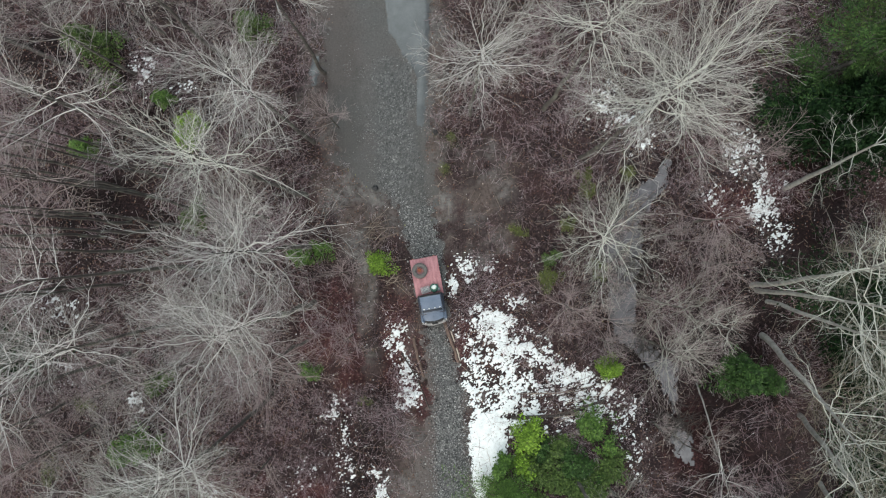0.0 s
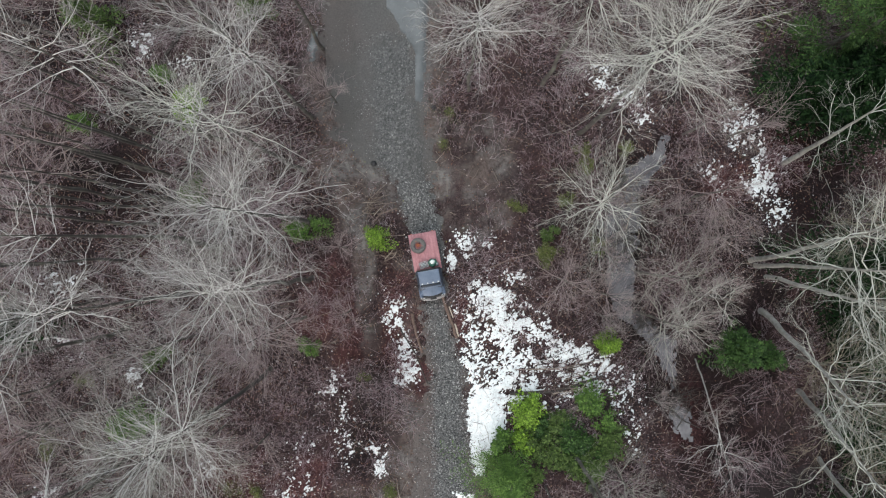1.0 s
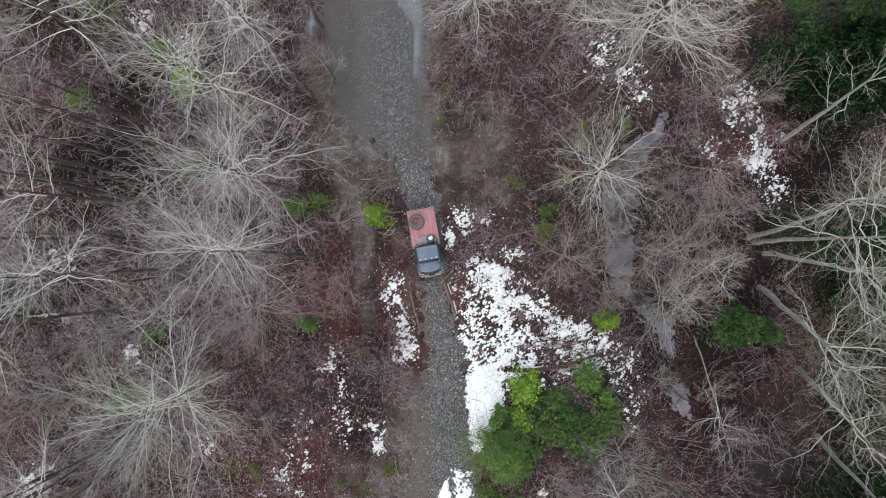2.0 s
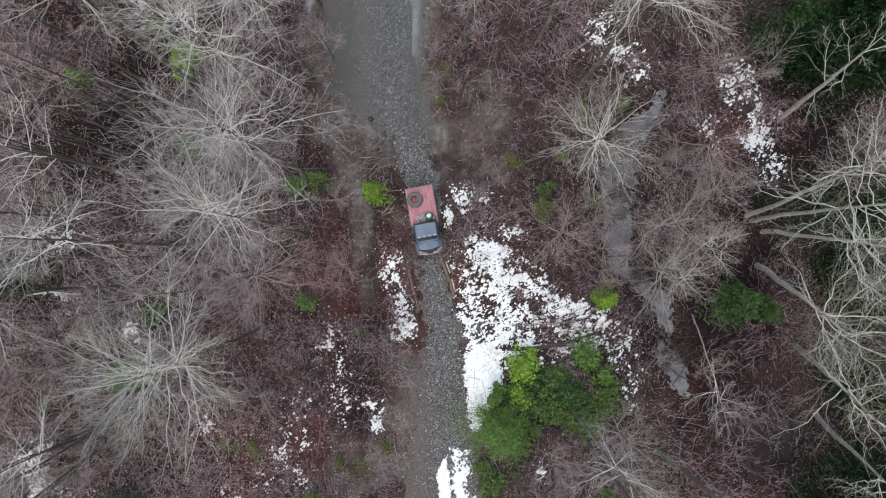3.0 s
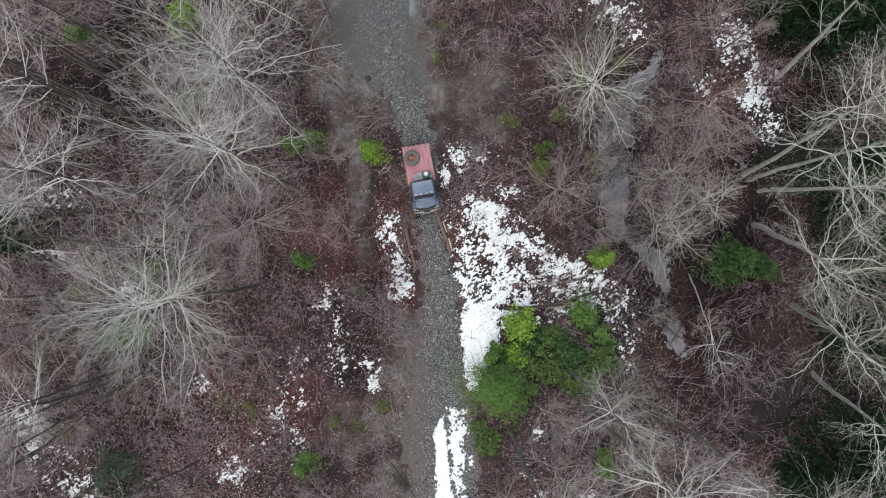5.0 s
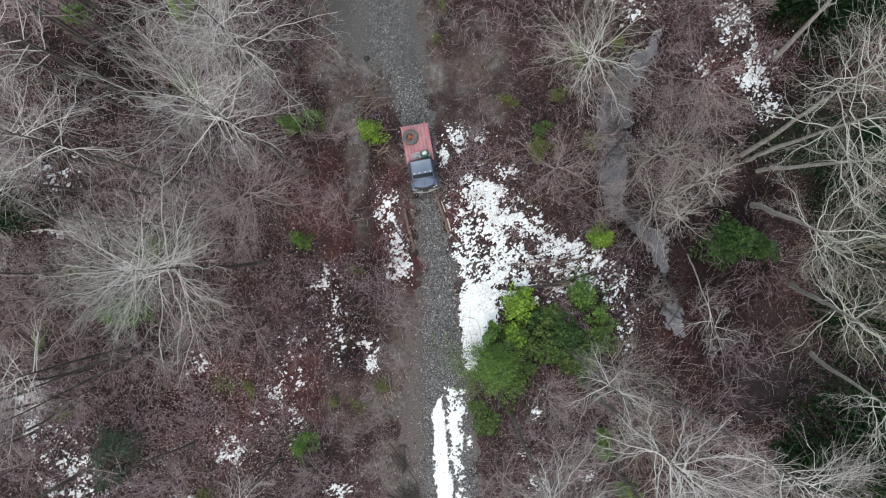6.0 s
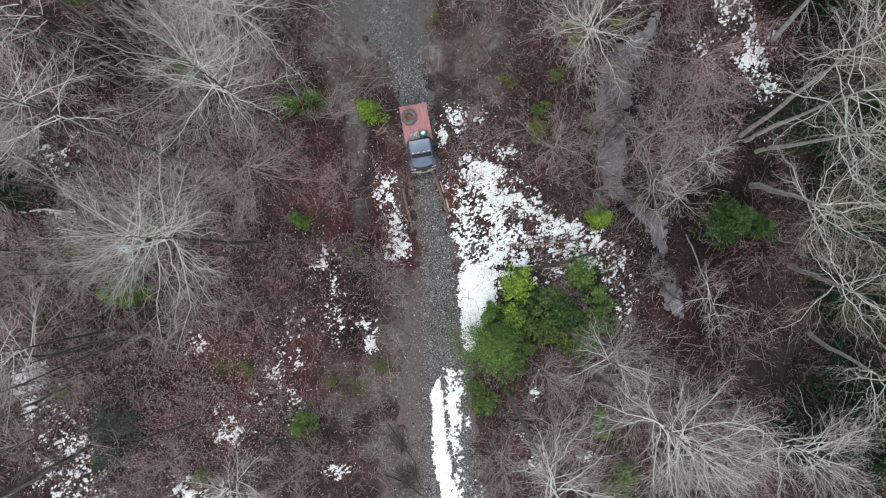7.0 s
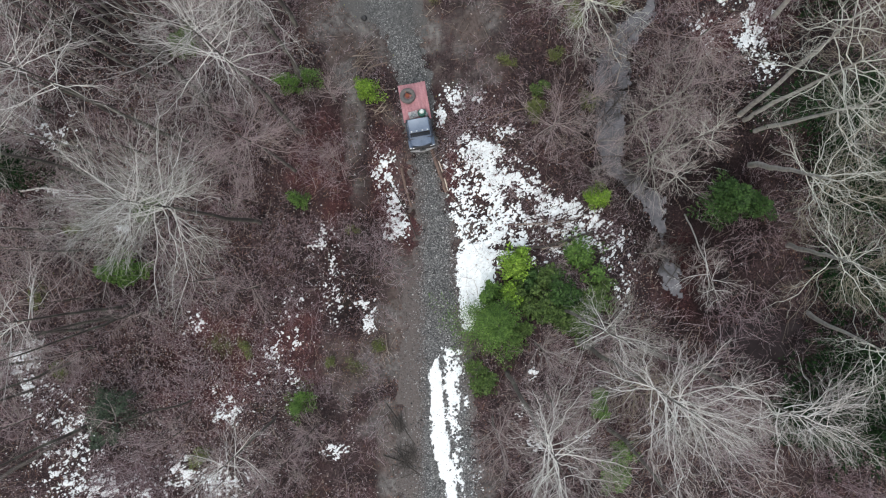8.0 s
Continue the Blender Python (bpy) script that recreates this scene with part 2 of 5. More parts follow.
def snow_material():
    m, nt, b = material("old_snow", 0.55, 0, 0.4)
    pos = place(nt)
    fine = noise_tex(nt, 22, 5, 0.65, pos)
    col = ramp(nt, mix(nt, 0.5, noise_tex(nt, 2.5, 4, 0.6, pos), fine), [(0.3, (0.52, 0.56, 0.57)), (0.58, (0.77, 0.8, 0.81))])
    nt.links.new(col, b.inputs["Base Color"])
    bump(nt, b, fine, 0.7, 0.02)
    return m


def water_material(name, dark, light, rough):
    m, nt, b = material(name, rough, 0, 0.5)
    pos = place(nt)
    col = ramp(nt, noise_tex(nt, 0.9, 5, 0.65, pos), [(0.35, dark), (0.65, light)])
    nt.links.new(col, b.inputs["Base Color"])
    bump(nt, b, noise_tex(nt, 6, 3, 0.5, pos), 0.15, 0.01)
    return m


LITTER, GRAVEL, SNOW = litter_material(), gravel_material(), snow_material()
BARK = bark_material("grey_bark", (0.46, 0.45, 0.43), (0.84, 0.84, 0.81), 0.3)
TWIG = bark_material("pale_twig", (0.17, 0.147, 0.145), (0.4, 0.36, 0.35))
PALE_TWIG = bark_material("silver_twig", (0.2, 0.183, 0.178), (0.47, 0.44, 0.425))
BROWN_TWIG = bark_material("brown_twig", (0.18, 0.137, 0.138), (0.47, 0.385, 0.382))
LICHEN_BARK = bark_material("lichen_grey_bark", (0.45, 0.455, 0.41), (0.83, 0.845, 0.77), 0.3)
LICHEN_TWIG = bark_material("lichen_twig", (0.19, 0.183, 0.162), (0.46, 0.45, 0.4))
OLIVE_TWIG = bark_material("olive_brown_twig", (0.15, 0.13, 0.1), (0.36, 0.32, 0.25))
GREY_LICHEN = bark_material("dull_lichen_bark", (0.33, 0.335, 0.3), (0.7, 0.715, 0.65), 0.45)
TRUNK = bark_material("dark_trunk_bark", (0.05, 0.045, 0.041), (0.15, 0.138, 0.125))
PALE_TRUNK = bark_material("pale_trunk_bark", (0.15, 0.143, 0.13), (0.46, 0.45, 0.42), 0.08)
BRUSH = islands("brush_stems", [(0.0, (0.13, 0.07, 0.08)), (0.35, (0.28, 0.195, 0.213)), (0.75, (0.45, 0.365, 0.39)), (1.0, (0.68, 0.62, 0.64))])
STICKS = islands("dead_sticks", [(0.0, (0.05, 0.035, 0.03)), (0.5, (0.17, 0.13, 0.11)), (1.0, (0.38, 0.33, 0.28))])
LEAVES = islands("fallen_leaf", [(0.0, (0.05, 0.026, 0.022)), (0.4, (0.12, 0.06, 0.045)), (0.75, (0.2, 0.12, 0.085)), (0.95, (0.3, 0.22, 0.175)), (0.99, (0.46, 0.4, 0.35)), (1.0, (0.7, 0.67, 0.63))])
BLEACHED = islands("bleached_leaf", [(0.0, (0.32, 0.24, 0.22)), (0.5, (0.52, 0.46, 0.44)), (0.75, (0.78, 0.75, 0.73)), (1.0, (0.82, 0.8, 0.79))])
STONES = islands("crushed_stone", [(0.0, (0.012, 0.012, 0.014)), (0.35, (0.05, 0.052, 0.055)), (0.62, (0.16, 0.163, 0.167)), (0.88, (0.3, 0.302, 0.3)), (1.0, (0.52, 0.515, 0.5))], 0.75)
# Near-black green: the deep shade among the boughs is put into this colour.
PINE = foliage_material("shade_dark_needles", (0.004, 0.011, 0.005), (0.019, 0.044, 0.015), 0.06)
FIR = foliage_material("mid_green_needles", (0.03, 0.055, 0.013), (0.1, 0.15, 0.042))
MOSS = islands("yellow_green_moss", [(0.0, (0.06, 0.075, 0.015)), (0.7, (0.16, 0.18, 0.04)), (1.0, (0.3, 0.3, 0.08))])
YOUNG_PINE = foliage_material("soft_pine_needles", (0.035, 0.075, 0.017), (0.125, 0.215, 0.047))
BRIGHT = foliage_material("bright_green_leaves", (0.06, 0.115, 0.014), (0.24, 0.385, 0.05))
DEEP = foliage_material("deep_green_needles", (0.014, 0.036, 0.01), (0.06, 0.115, 0.03))
GREY_GREEN = foliage_material("grey_green_needles", (0.022, 0.036, 0.024), (0.07, 0.095, 0.062))
OLIVE = foliage_material("olive_leaves", (0.045, 0.06, 0.018), (0.145, 0.165, 0.05))
SILT = water_material("silty_water", (0.05, 0.054, 0.058), (0.095, 0.102, 0.106), 0.3)
SILT.node_tree.nodes["Principled BSDF"].inputs["Specular IOR Level"].default_value = 0.3
# Stream water: reflected sky is painted in as pale noise patches of base colour.
SKY_TINTED_WATER = water_material("sky_tinted_water", (0.06, 0.058, 0.062), (0.155, 0.15, 0.158), 0.07)
SKY_TINTED_WATER.node_tree.nodes["Principled BSDF"].inputs["Specular IOR Level"].default_value = 0.9
BLACK_WATER = water_material("black_pool_water", (0.012, 0.0085, 0.009), (0.03, 0.0235, 0.025), 0.3)
BLACK_WATER.node_tree.nodes["Principled BSDF"].inputs["Specular IOR Level"].default_value = 0.12
DARK_WOOD = varied("dark_rotten_wood", (0.02, 0.017, 0.016), (0.075, 0.065, 0.058), 4, 0.85, 0.02)
LOG_WOOD = varied("split_log_wood", (0.075, 0.05, 0.042), (0.2, 0.14, 0.112), 5, 0.8, 0.02)
BLEACHED_WOOD = varied("bleached_wood", (0.5, 0.49, 0.48), (0.82, 0.82, 0.81), 7, 0.8, 0.01)
PALE_WOOD = varied("fresh_split_wood", (0.36, 0.29, 0.22), (0.68, 0.62, 0.54), 7, 0.8, 0.01)


# ---- things: helpers ----
def part(name, data, mat, parent, label=""):
    """One mesh object under a thing or a part; data is a mesh or a bmesh."""
    if isinstance(data, bmesh.types.BMesh):
        me = bpy.data.meshes.new(name)
        data.to_mesh(me)
        data.free()
    else:
        me = data
    if mat and not me.materials:
        me.materials.append(mat)
    ob = new(name, me)
    ob.parent = parent
    if label:
        ob["label"] = label
    return ob


def thing(name, m, label, category, group="", kind=""):
    ob = new(name)
    ob.matrix_world = m
    ob.empty_display_size = 0.2
    return tagged(ob, label, category, group, kind)


def sheet(name, box, cell, field, height, mat, lift=0.05, slope=0.25, sink=0.02):
    """A ragged-edged layer lying on the ground wherever field(x, y) is above zero."""
    x0, y0, x1, y1 = box
    nx, ny = int((x1 - x0) / cell) + 1, int((y1 - y0) / cell) + 1
    gx, gy = np.meshgrid(x0 + np.arange(nx) * cell, y0 + np.arange(ny) * cell)
    f = field(gx, gy)
    z = height(gx, gy) - sink + np.minimum(lift + sink, slope * np.clip(f + sink / slope * 0.5, 0, None))
    keep = (f[:-1, :-1] > -0.0) | (f[1:, :-1] > 0) | (f[:-1, 1:] > 0) | (f[1:, 1:] > 0)
    idx = np.arange(nx * ny).reshape(ny, nx)
    quads = np.stack([idx[:-1, :-1], idx[:-1, 1:], idx[1:, 1:], idx[1:, :-1]], -1)[keep]
    used, inv = np.unique(quads, return_inverse=True)
    verts = np.stack([gx.ravel(), gy.ravel(), z.ravel()], -1)[used]
    return new(name, mesh_np(name, verts, inv.reshape(-1, 4), mat))


# ---- the ground: one sheet to the horizon ----
def build_ground():
    def axis(lo, hi, step):
        inner = np.arange(lo, hi + step / 2, step)
        out = np.cumsum(step * 1.22 ** np.arange(1, 36))
        return np.concatenate([lo - out[::-1], inner, hi + out])
    xs, ys = axis(-34, 35, 0.3), axis(-32, 20, 0.3)
    gx, gy = np.meshgrid(xs, ys)
    gz = ground_height(gx, gy)
    idx = np.arange(gx.size).reshape(gx.shape)
    faces = np.stack([idx[:-1, :-1], idx[:-1, 1:], idx[1:, 1:], idx[1:, :-1]], -1).reshape(-1, 4)
    me = mesh_np("ground", np.stack([gx.ravel(), gy.ravel(), gz.ravel()], -1), faces, LITTER)
    near = np.exp(-(np.clip(-road_field(gx, gy) - 0.4, 0, None) / 1.6) ** 2) * (0.35 + 0.45 * smooth(0, 4, gy))
    for cx, cy, rx, ry, w in ((-6.6, 1.8, 1.6, 2.6, 1.0), (-5.6, -3.0, 0.9, 3.4, 0.95), (-7.6, 4.6, 2.2, 2.4, 1.0), (-5.2, 3.4, 2.0, 1.6, 1.0), (3.2, 4.4, 3.8, 5.2, 0.6),
                              (3.8, 0.4, 3.0, 2.4, 0.6), (-2.7, -17.0, 1.3, 6.0, 1.0), (-3.0, -27.0, 1.2, 5.0, 0.9), (-4.2, -22.0, 2.0, 7.0, 0.6), (-5.2, -9.0, 1.2, 3.0, 0.7), (-5.6, -11.8, 2.2, 3.2, 0.62), (-3.6, -13.6, 1.4, 2.4, 0.85), (-6.4, -21.0, 2.6, 5.0, 0.5)):
        near = np.maximum(near, w * np.exp(-(((gx - cx) / rx) ** 2 + ((gy - cy) / ry) ** 2) ** 1.5))
    mud = np.clip(smooth(0.3, 0.8, near + 0.8 * fbm(gx, gy, 1.5, 4, 21)), 0, 1)
    layer = me.attributes.new("mud", "FLOAT", "POINT")
    layer.data.foreach_set("value", mud.ravel().astype(np.float32))
    soak_shade = smooth(-1.8, 0.2, stream_field(gx, gy))
    # Ellipses: boggy ground, plus shade under trees and conifers painted as darkening.
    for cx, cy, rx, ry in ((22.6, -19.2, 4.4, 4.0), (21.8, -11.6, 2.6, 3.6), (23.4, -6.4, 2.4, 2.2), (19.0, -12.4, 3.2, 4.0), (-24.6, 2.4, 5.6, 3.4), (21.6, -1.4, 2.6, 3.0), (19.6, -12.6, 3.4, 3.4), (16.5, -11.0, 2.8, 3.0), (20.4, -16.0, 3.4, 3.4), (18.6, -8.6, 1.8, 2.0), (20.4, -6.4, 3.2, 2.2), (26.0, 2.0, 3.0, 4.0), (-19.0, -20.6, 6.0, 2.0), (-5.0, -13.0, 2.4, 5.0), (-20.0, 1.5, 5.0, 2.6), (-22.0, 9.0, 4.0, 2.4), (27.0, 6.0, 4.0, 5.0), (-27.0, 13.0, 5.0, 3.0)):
        soak_shade = np.maximum(soak_shade, np.exp(-(((gx - cx) / rx) ** 2 + ((gy - cy) / ry) ** 2) ** 2))
    soak_shade = np.clip(soak_shade + 0.9 * fbm(gx, gy, 2.0, 4, 27) * smooth(0.02, 0.3, soak_shade), 0, 1)
    layer = me.attributes.new("wet_shade", "FLOAT", "POINT")
    layer.data.foreach_set("value", soak_shade.ravel().astype(np.float32))
    red = np.zeros(gx.shape)
    for cx, cy, rx, ry in ((-8.2, -5.6, 2.2, 3.4), (-3.0, -7.6, 1.4, 3.6), (-1.8, -11.6, 1.4, 1.6), (-16.0, -20.6, 4.6, 4.2), (-6.4, -9.6, 1.6, 2.6), (1.4, -7.4, 0.7, 2.0), (20.4, 3.0, 1.8, 1.6), (24.6, 5.0, 1.6, 2.4), (-9.6, -19.4, 2.4, 3.0), (18.6, -14.6, 2.2, 3.0), (-1.4, -28.2, 1.2, 1.2)):
        red = np.maximum(red, np.exp(-(((gx - cx) / rx) ** 2 + ((gy - cy) / ry) ** 2) ** 1.5))
    layer = me.attributes.new("rust", "FLOAT", "POINT")
    layer.data.foreach_set("value", np.clip(smooth(0.15, 0.75, red + 0.9 * fbm(gx, gy, 1.3, 4, 29)), 0, 1).ravel().astype(np.float32))
    return tagged(new("ground", me), "forest floor of brown leaf litter and mud", "ground", kind="structure")


def gravel_band(x, y):
    """1 where loose stones lie on the turnout, 0 where it is silted over."""
    mid = np.interp(y, [-2, 2, 5, 9, 14], [-1.3, -2.1, -3.2, -4.1, -4.2])
    wide = np.interp(y, [-2, 2, 6, 12], [1.5, 1.4, 2.2, 2.4])
    return smooth(0.7, -0.5, np.abs(x - mid) - wide + 1.6 * fbm(x, y, 1.4, 3, 63)) * smooth(15.0, 12.0, y + 2.5 * fbm(x, y, 1.6, 3, 64))


def turnout(y):
    return smooth(1.5, 4.5, y)


build_ground()
road = tagged(sheet("road", (-11, -44, 6, 30), 0.12, lambda x, y: road_field(x, y) + 1.2 * fbm(x, y, 1.6, 3, 31) + 0.9 * fbm(x, y, 0.4, 2, 37), ground_height, GRAVEL, 0.04, 0.12, 0.03),
       "grey crushed gravel track with muddy silted turnout", "road", kind="structure")
road_co = np.array([v.co for v in road.data.vertices])
rx, ry = road_co[:, 0], road_co[:, 1]
rim = smooth(1.1, 0.0, road_field(rx, ry) + 0.5 * fbm(rx, ry, 1.0, 3, 33))
side = smooth(-3.8, -6.4, rx) * smooth(1, 4, ry) + 1.0 * smooth(0.0, -1.1, rx + 0.5 * fbm(rx, ry, 1.2, 3, 35)) * smooth(-10.5, -14, ry)
silt_layer = road.data.attributes.new("silt", "FLOAT", "POINT")
silt_layer.data.foreach_set("value", np.clip(np.maximum(np.maximum(rim * (0.6 + 0.4 * np.maximum(smooth(0, 4, ry), smooth(-9, -12, ry))), side), 1.25 * turnout(ry) * (1 - gravel_band(rx, ry))), 0, 1.25).astype(np.float32) * 0.78)

earth_layer = road.data.attributes.new("earth", "FLOAT", "POINT")
earth_layer.data.foreach_set("value", np.clip(np.maximum(smooth(-2, -9, ry), 0.8 * smooth(-5.5, -7.5, rx) * smooth(10, 13, ry)) + 0.4 * turnout(ry) + 0.5 * fbm(rx, ry, 2.2, 3, 39), 0, 1).astype(np.float32))

wetness = smooth(-5.6, -6.8, rx + 1.4 * fbm(rx, ry, 1.6, 3, 65)) * smooth(19, 14, ry + 3 * fbm(rx, ry, 2.0, 2, 67)) * smooth(5, 7.5, ry)
wetness = np.maximum(wetness, 0.7 * smooth(-3.0, -1.6, rx + 0.8 * fbm(rx, ry, 1.2, 3, 69)) * smooth(2, 4, ry) * smooth(10, 8, ry))
damp_layer = road.data.attributes.new("damp", "FLOAT", "POINT")
damp_layer.data.foreach_set("value", np.clip(wetness + 0.35 * turnout(ry) * (fbm(rx, ry, 2.6, 3, 62) + 0.3), 0, 1).astype(np.float32))


def pool_field(x, y):
    body = np.minimum(x - np.interp(y, [8, 12.4, 13.4, 15.8, 24], [-1.95, -1.9, -2.6, -4.1, -4.3]), np.interp(y, [8, 12, 24], [-1.2, -1.15, -1.1]) - x)
    return np.minimum(body, y - 8.9) + 0.45 * fbm(x, y, 0.7, 4, 41) + 0.03


tagged(sheet("puddle", (-6, 8, 0, 26), 0.1, pool_field, lambda x, y: base_height(x, y) + 0.035, SILT, 0.012, 0.1, 0.02),
       "shallow grey silty puddle along the gravel turnout", "puddle", kind="structure")
tagged(sheet("puddle", (-11, 5, -7.5, 15.5), 0.1, lambda x, y: np.minimum(0.3 - np.abs(x + 9.25), 1.1 - np.abs(y - 12.8)) + 0.5 * fbm(x, y, 0.8, 4, 43),
             ground_height, SILT, 0.045, 0.2, 0.02), "thin pale silty puddles at the turnout's muddy edge", "puddle", kind="structure")
tagged(sheet("pool", (19, -23, 29, -15), 0.25, lambda x, y: 3.2 - np.hypot((x - 23.9) / 1.35, y + 19.0),
             lambda x, y: base_height(x, y) - 0.2, BLACK_WATER, 0.0, 0.5, 0.0), "dark standing pool in wet leaves", "pool", kind="structure")
tagged(sheet("stream_water", (10, -17, 20, 8), 0.08, lambda x, y: stream_field(x, y) + 0.12 + 1.1 * fbm(x, y, 0.8, 4, 48) + 0.8 * fbm(x, y, 0.22, 2, 46), lambda x, y: base_height(x, y) - 0.22, SKY_TINTED_WATER, 0.0, 0.5, 0.0),
       "grey water with sky reflection in its colour in a narrow woodland stream", "stream", kind="structure")


# ---- old snow, melting into patches ----
def blobs(x, y, spots):
    best = np.full(np.shape(x), -9.0)
    for cx, cy, rx, ry, w in spots:
        best = np.maximum(best, w * (1 - np.hypot((x - cx) / rx, (y - cy) / ry)))
    return best


def snow(spots, seed, label, holes=1.0, cell=0.042, thin=0.35, grain=0.36, wide=1.0, shape=None):
    spots = [(cx, cy, rx * wide, ry * wide, w) for cx, cy, rx, ry, w in spots]
    xs0, xs1 = min(s[0] - 1.5 * s[2] for s in spots), max(s[0] + 1.5 * s[2] for s in spots)
    ys0, ys1 = min(s[1] - 1.5 * s[3] for s in spots), max(s[1] + 1.5 * s[3] for s in spots)

    def field(x, y):
        wx, wy = x + 0.3 * fbm(x, y, 0.4, 2, seed + 9), y + 0.35 * x + 0.3 * fbm(x, y, 0.4, 2, seed + 10)
        ragged = 0.9 * fbm(wx, wy, 2.6 * grain, 3, seed) + 0.75 * fbm(wx, wy, 0.9 * grain, 3, seed + 5) + 0.95 * fbm(0.8 * x + 0.6 * y, 1.7 * y - 1.2 * x, 0.3, 2, seed + 6) + 0.8 * fbm(x, y, 0.085, 1, seed + 7) + 0.75 * fbm(x, y, 2.4, 2, seed + 4)
        lines = [np.clip(0.075 - np.abs(fbm(u, v, 0.8, 3, seed + k)), 0, 1) for k, u, v in ((12, 0.9 * wx - 0.4 * wy, 0.2 * wx + 0.45 * wy), (13, 0.3 * wx + 0.5 * wy, 0.9 * wx - 0.5 * wy))]
        ragged = ragged - 7 * np.maximum(lines[0], lines[1])
        return 0.16 * (np.clip(shape(x, y) if shape else 1.8 * (blobs(x, y, spots) - 0.14), -9, 0.55) + holes * ragged - thin + 0.17)
    return tagged(sheet("snow_patch", (xs0, ys0, xs1, ys1), cell, field, ground_height, SNOW, 0.055, 0.5, 0.012),
                  label, "snow", "melting snow patches", "stuff")


def broad_patch(x, y):
    """Metres inside the broad patch: a wedge from the track to the fallen trunk."""
    left = np.interp(y, [-13.2, -10.6, -5.7, -4.2, -3.6], [2.1, 1.85, 1.25, 1.9, 3.0])
    right = np.interp(y, [-13.4, -12.2, -10.6, -9.3, -8.2, -6.5, -5.0, -4.0], [12.8, 13.0, 12.3, 10.7, 7.9, 6.5, 5.9, 2.8])
    inside = np.minimum(np.minimum(x - left, 0.75 * (right - x)), y + np.interp(x, [2, 6, 9, 12], [13.6, 13.2, 13.2, 12.9]))
    return inside + 0.8 * fbm(x, y, 2.0, 2, 105) - 0.4 * smooth(-9.5, -5.5, y) - 0.5 * np.exp(-(((x - 3.1) / 1.2) ** 2 + ((y + 9.4) / 1.0) ** 2)) - 0.45 * np.exp(-(((x - 7.4) / 0.9) ** 2 + ((y + 9.6) / 0.8) ** 2))


snow([(6.5, -8.5, 5.0, 3.6, 1.0)], 101, "broad patch of old white snow broken by brush beside the gravel track", 1.6, thin=0.41, grain=0.42, shape=broad_patch)
snow([(13.6, -11.6, 0.8, 0.6, 0.6), (12.6, -10.6, 0.6, 0.5, 0.45), (5.4, -4.0, 1.0, 0.7, 0.4)], 103, "small snow scraps off the broad patch", 1.2, thin=0.42, grain=0.3)
snow([(3.3, -14.2, 1.5, 2.6, 2.0), (2.7, -16.6, 0.7, 2.0, 1.6)], 111, "smooth white snow bank against green bushes", 0.62, thin=-0.1)
snow([(2.2, -1.5, 1.7, 1.2, 0.75), (0.8, -2.4, 0.4, 1.2, 0.7), (3.4, -2.6, 1.0, 0.6, 0.4)], 121, "thin scattered snow beside the track", 1.35, thin=0.48)
snow([(-3.4, -6.6, 0.9, 1.7, 0.7), (-2.5, -9.0, 0.8, 1.6, 0.7), (-2.6, -11.0, 1.0, 1.3, 1.0)], 131, "narrow strip of ragged snow along the track's edge", 1.2, thin=0.27)


def wheel_strip(x, y):
    left = np.interp(y, [-40, -30.4, -29.1, -27, -25, -22.9, -21.3, -20.4, -19.5], [2.6, 1.2, 0.7, 0.2, 0.02, -0.07, -0.2, 0.1, 1.4])
    rut = np.interp(y, [-40, -30.4, -28.3, -26.6, -24.1, -20.4], [3.4, 2.1, 1.8, 1.45, 1.15, 0.75])
    fringe = np.interp(y, [-40, -28, -25.4, -22.9, -20.4, -19.5], [4.0, 2.0, 1.85, 2.2, 2.05, 1.7])
    grit = 1.1 * fbm(x, y * 0.6, 0.45, 3, 71) + 1.0 * fbm(x, y, 0.14, 2, 73)
    solid_part = np.minimum(x - left + 0.06 + 0.25 * grit, rut - x + 0.1 + 0.15 * grit)
    outer = np.minimum(np.minimum(1.5 * (x - rut - 0.2), 0.7 * (fringe - x)) + 0.9 * grit + 0.06, 0.3)
    worn = 0.6 * smooth(-23, -30, y) * (fbm(x, y, 0.9, 3, 75) + 0.6 * grit)
    return 0.6 * (np.minimum(np.maximum(solid_part, outer), -19.5 - y + 0.4 * grit) + np.minimum(worn, 0.05))


tagged(sheet("snow_patch", (-1.5, -34, 4.5, -18.5), 0.05, wheel_strip, ground_height, SNOW, 0.07, 0.5, 0.012),
       "long strip of packed snow with a tyre rut on the gravel", "snow", "melting snow patches", "stuff")
snow([(2.6, -28.0, 0.7, 0.6, 0.55), (3.0, -29.8, 0.9, 1.4, 0.5), (-0.6, -28.4, 0.4, 0.5, 0.4)], 79, "scraps of slushy snow beside the packed strip", 1.1)
snow([(21.6, 6.6, 1.5, 2.0, 0.95), (23.2, 3.2, 1.4, 2.0, 0.95), (24.2, 1.0, 0.9, 1.5, 0.85)], 141, "snow lying among dark leaves by the stream bank", 1.5, thin=0.58, grain=0.34)
snow([(19.5, 3.8, 0.9, 1.1, 0.5), (20.1, 2.2, 0.7, 0.8, 0.35)], 151, "small ragged snow scrap on brown leaves", 1.0, thin=0.6, grain=0.2, wide=1.25)
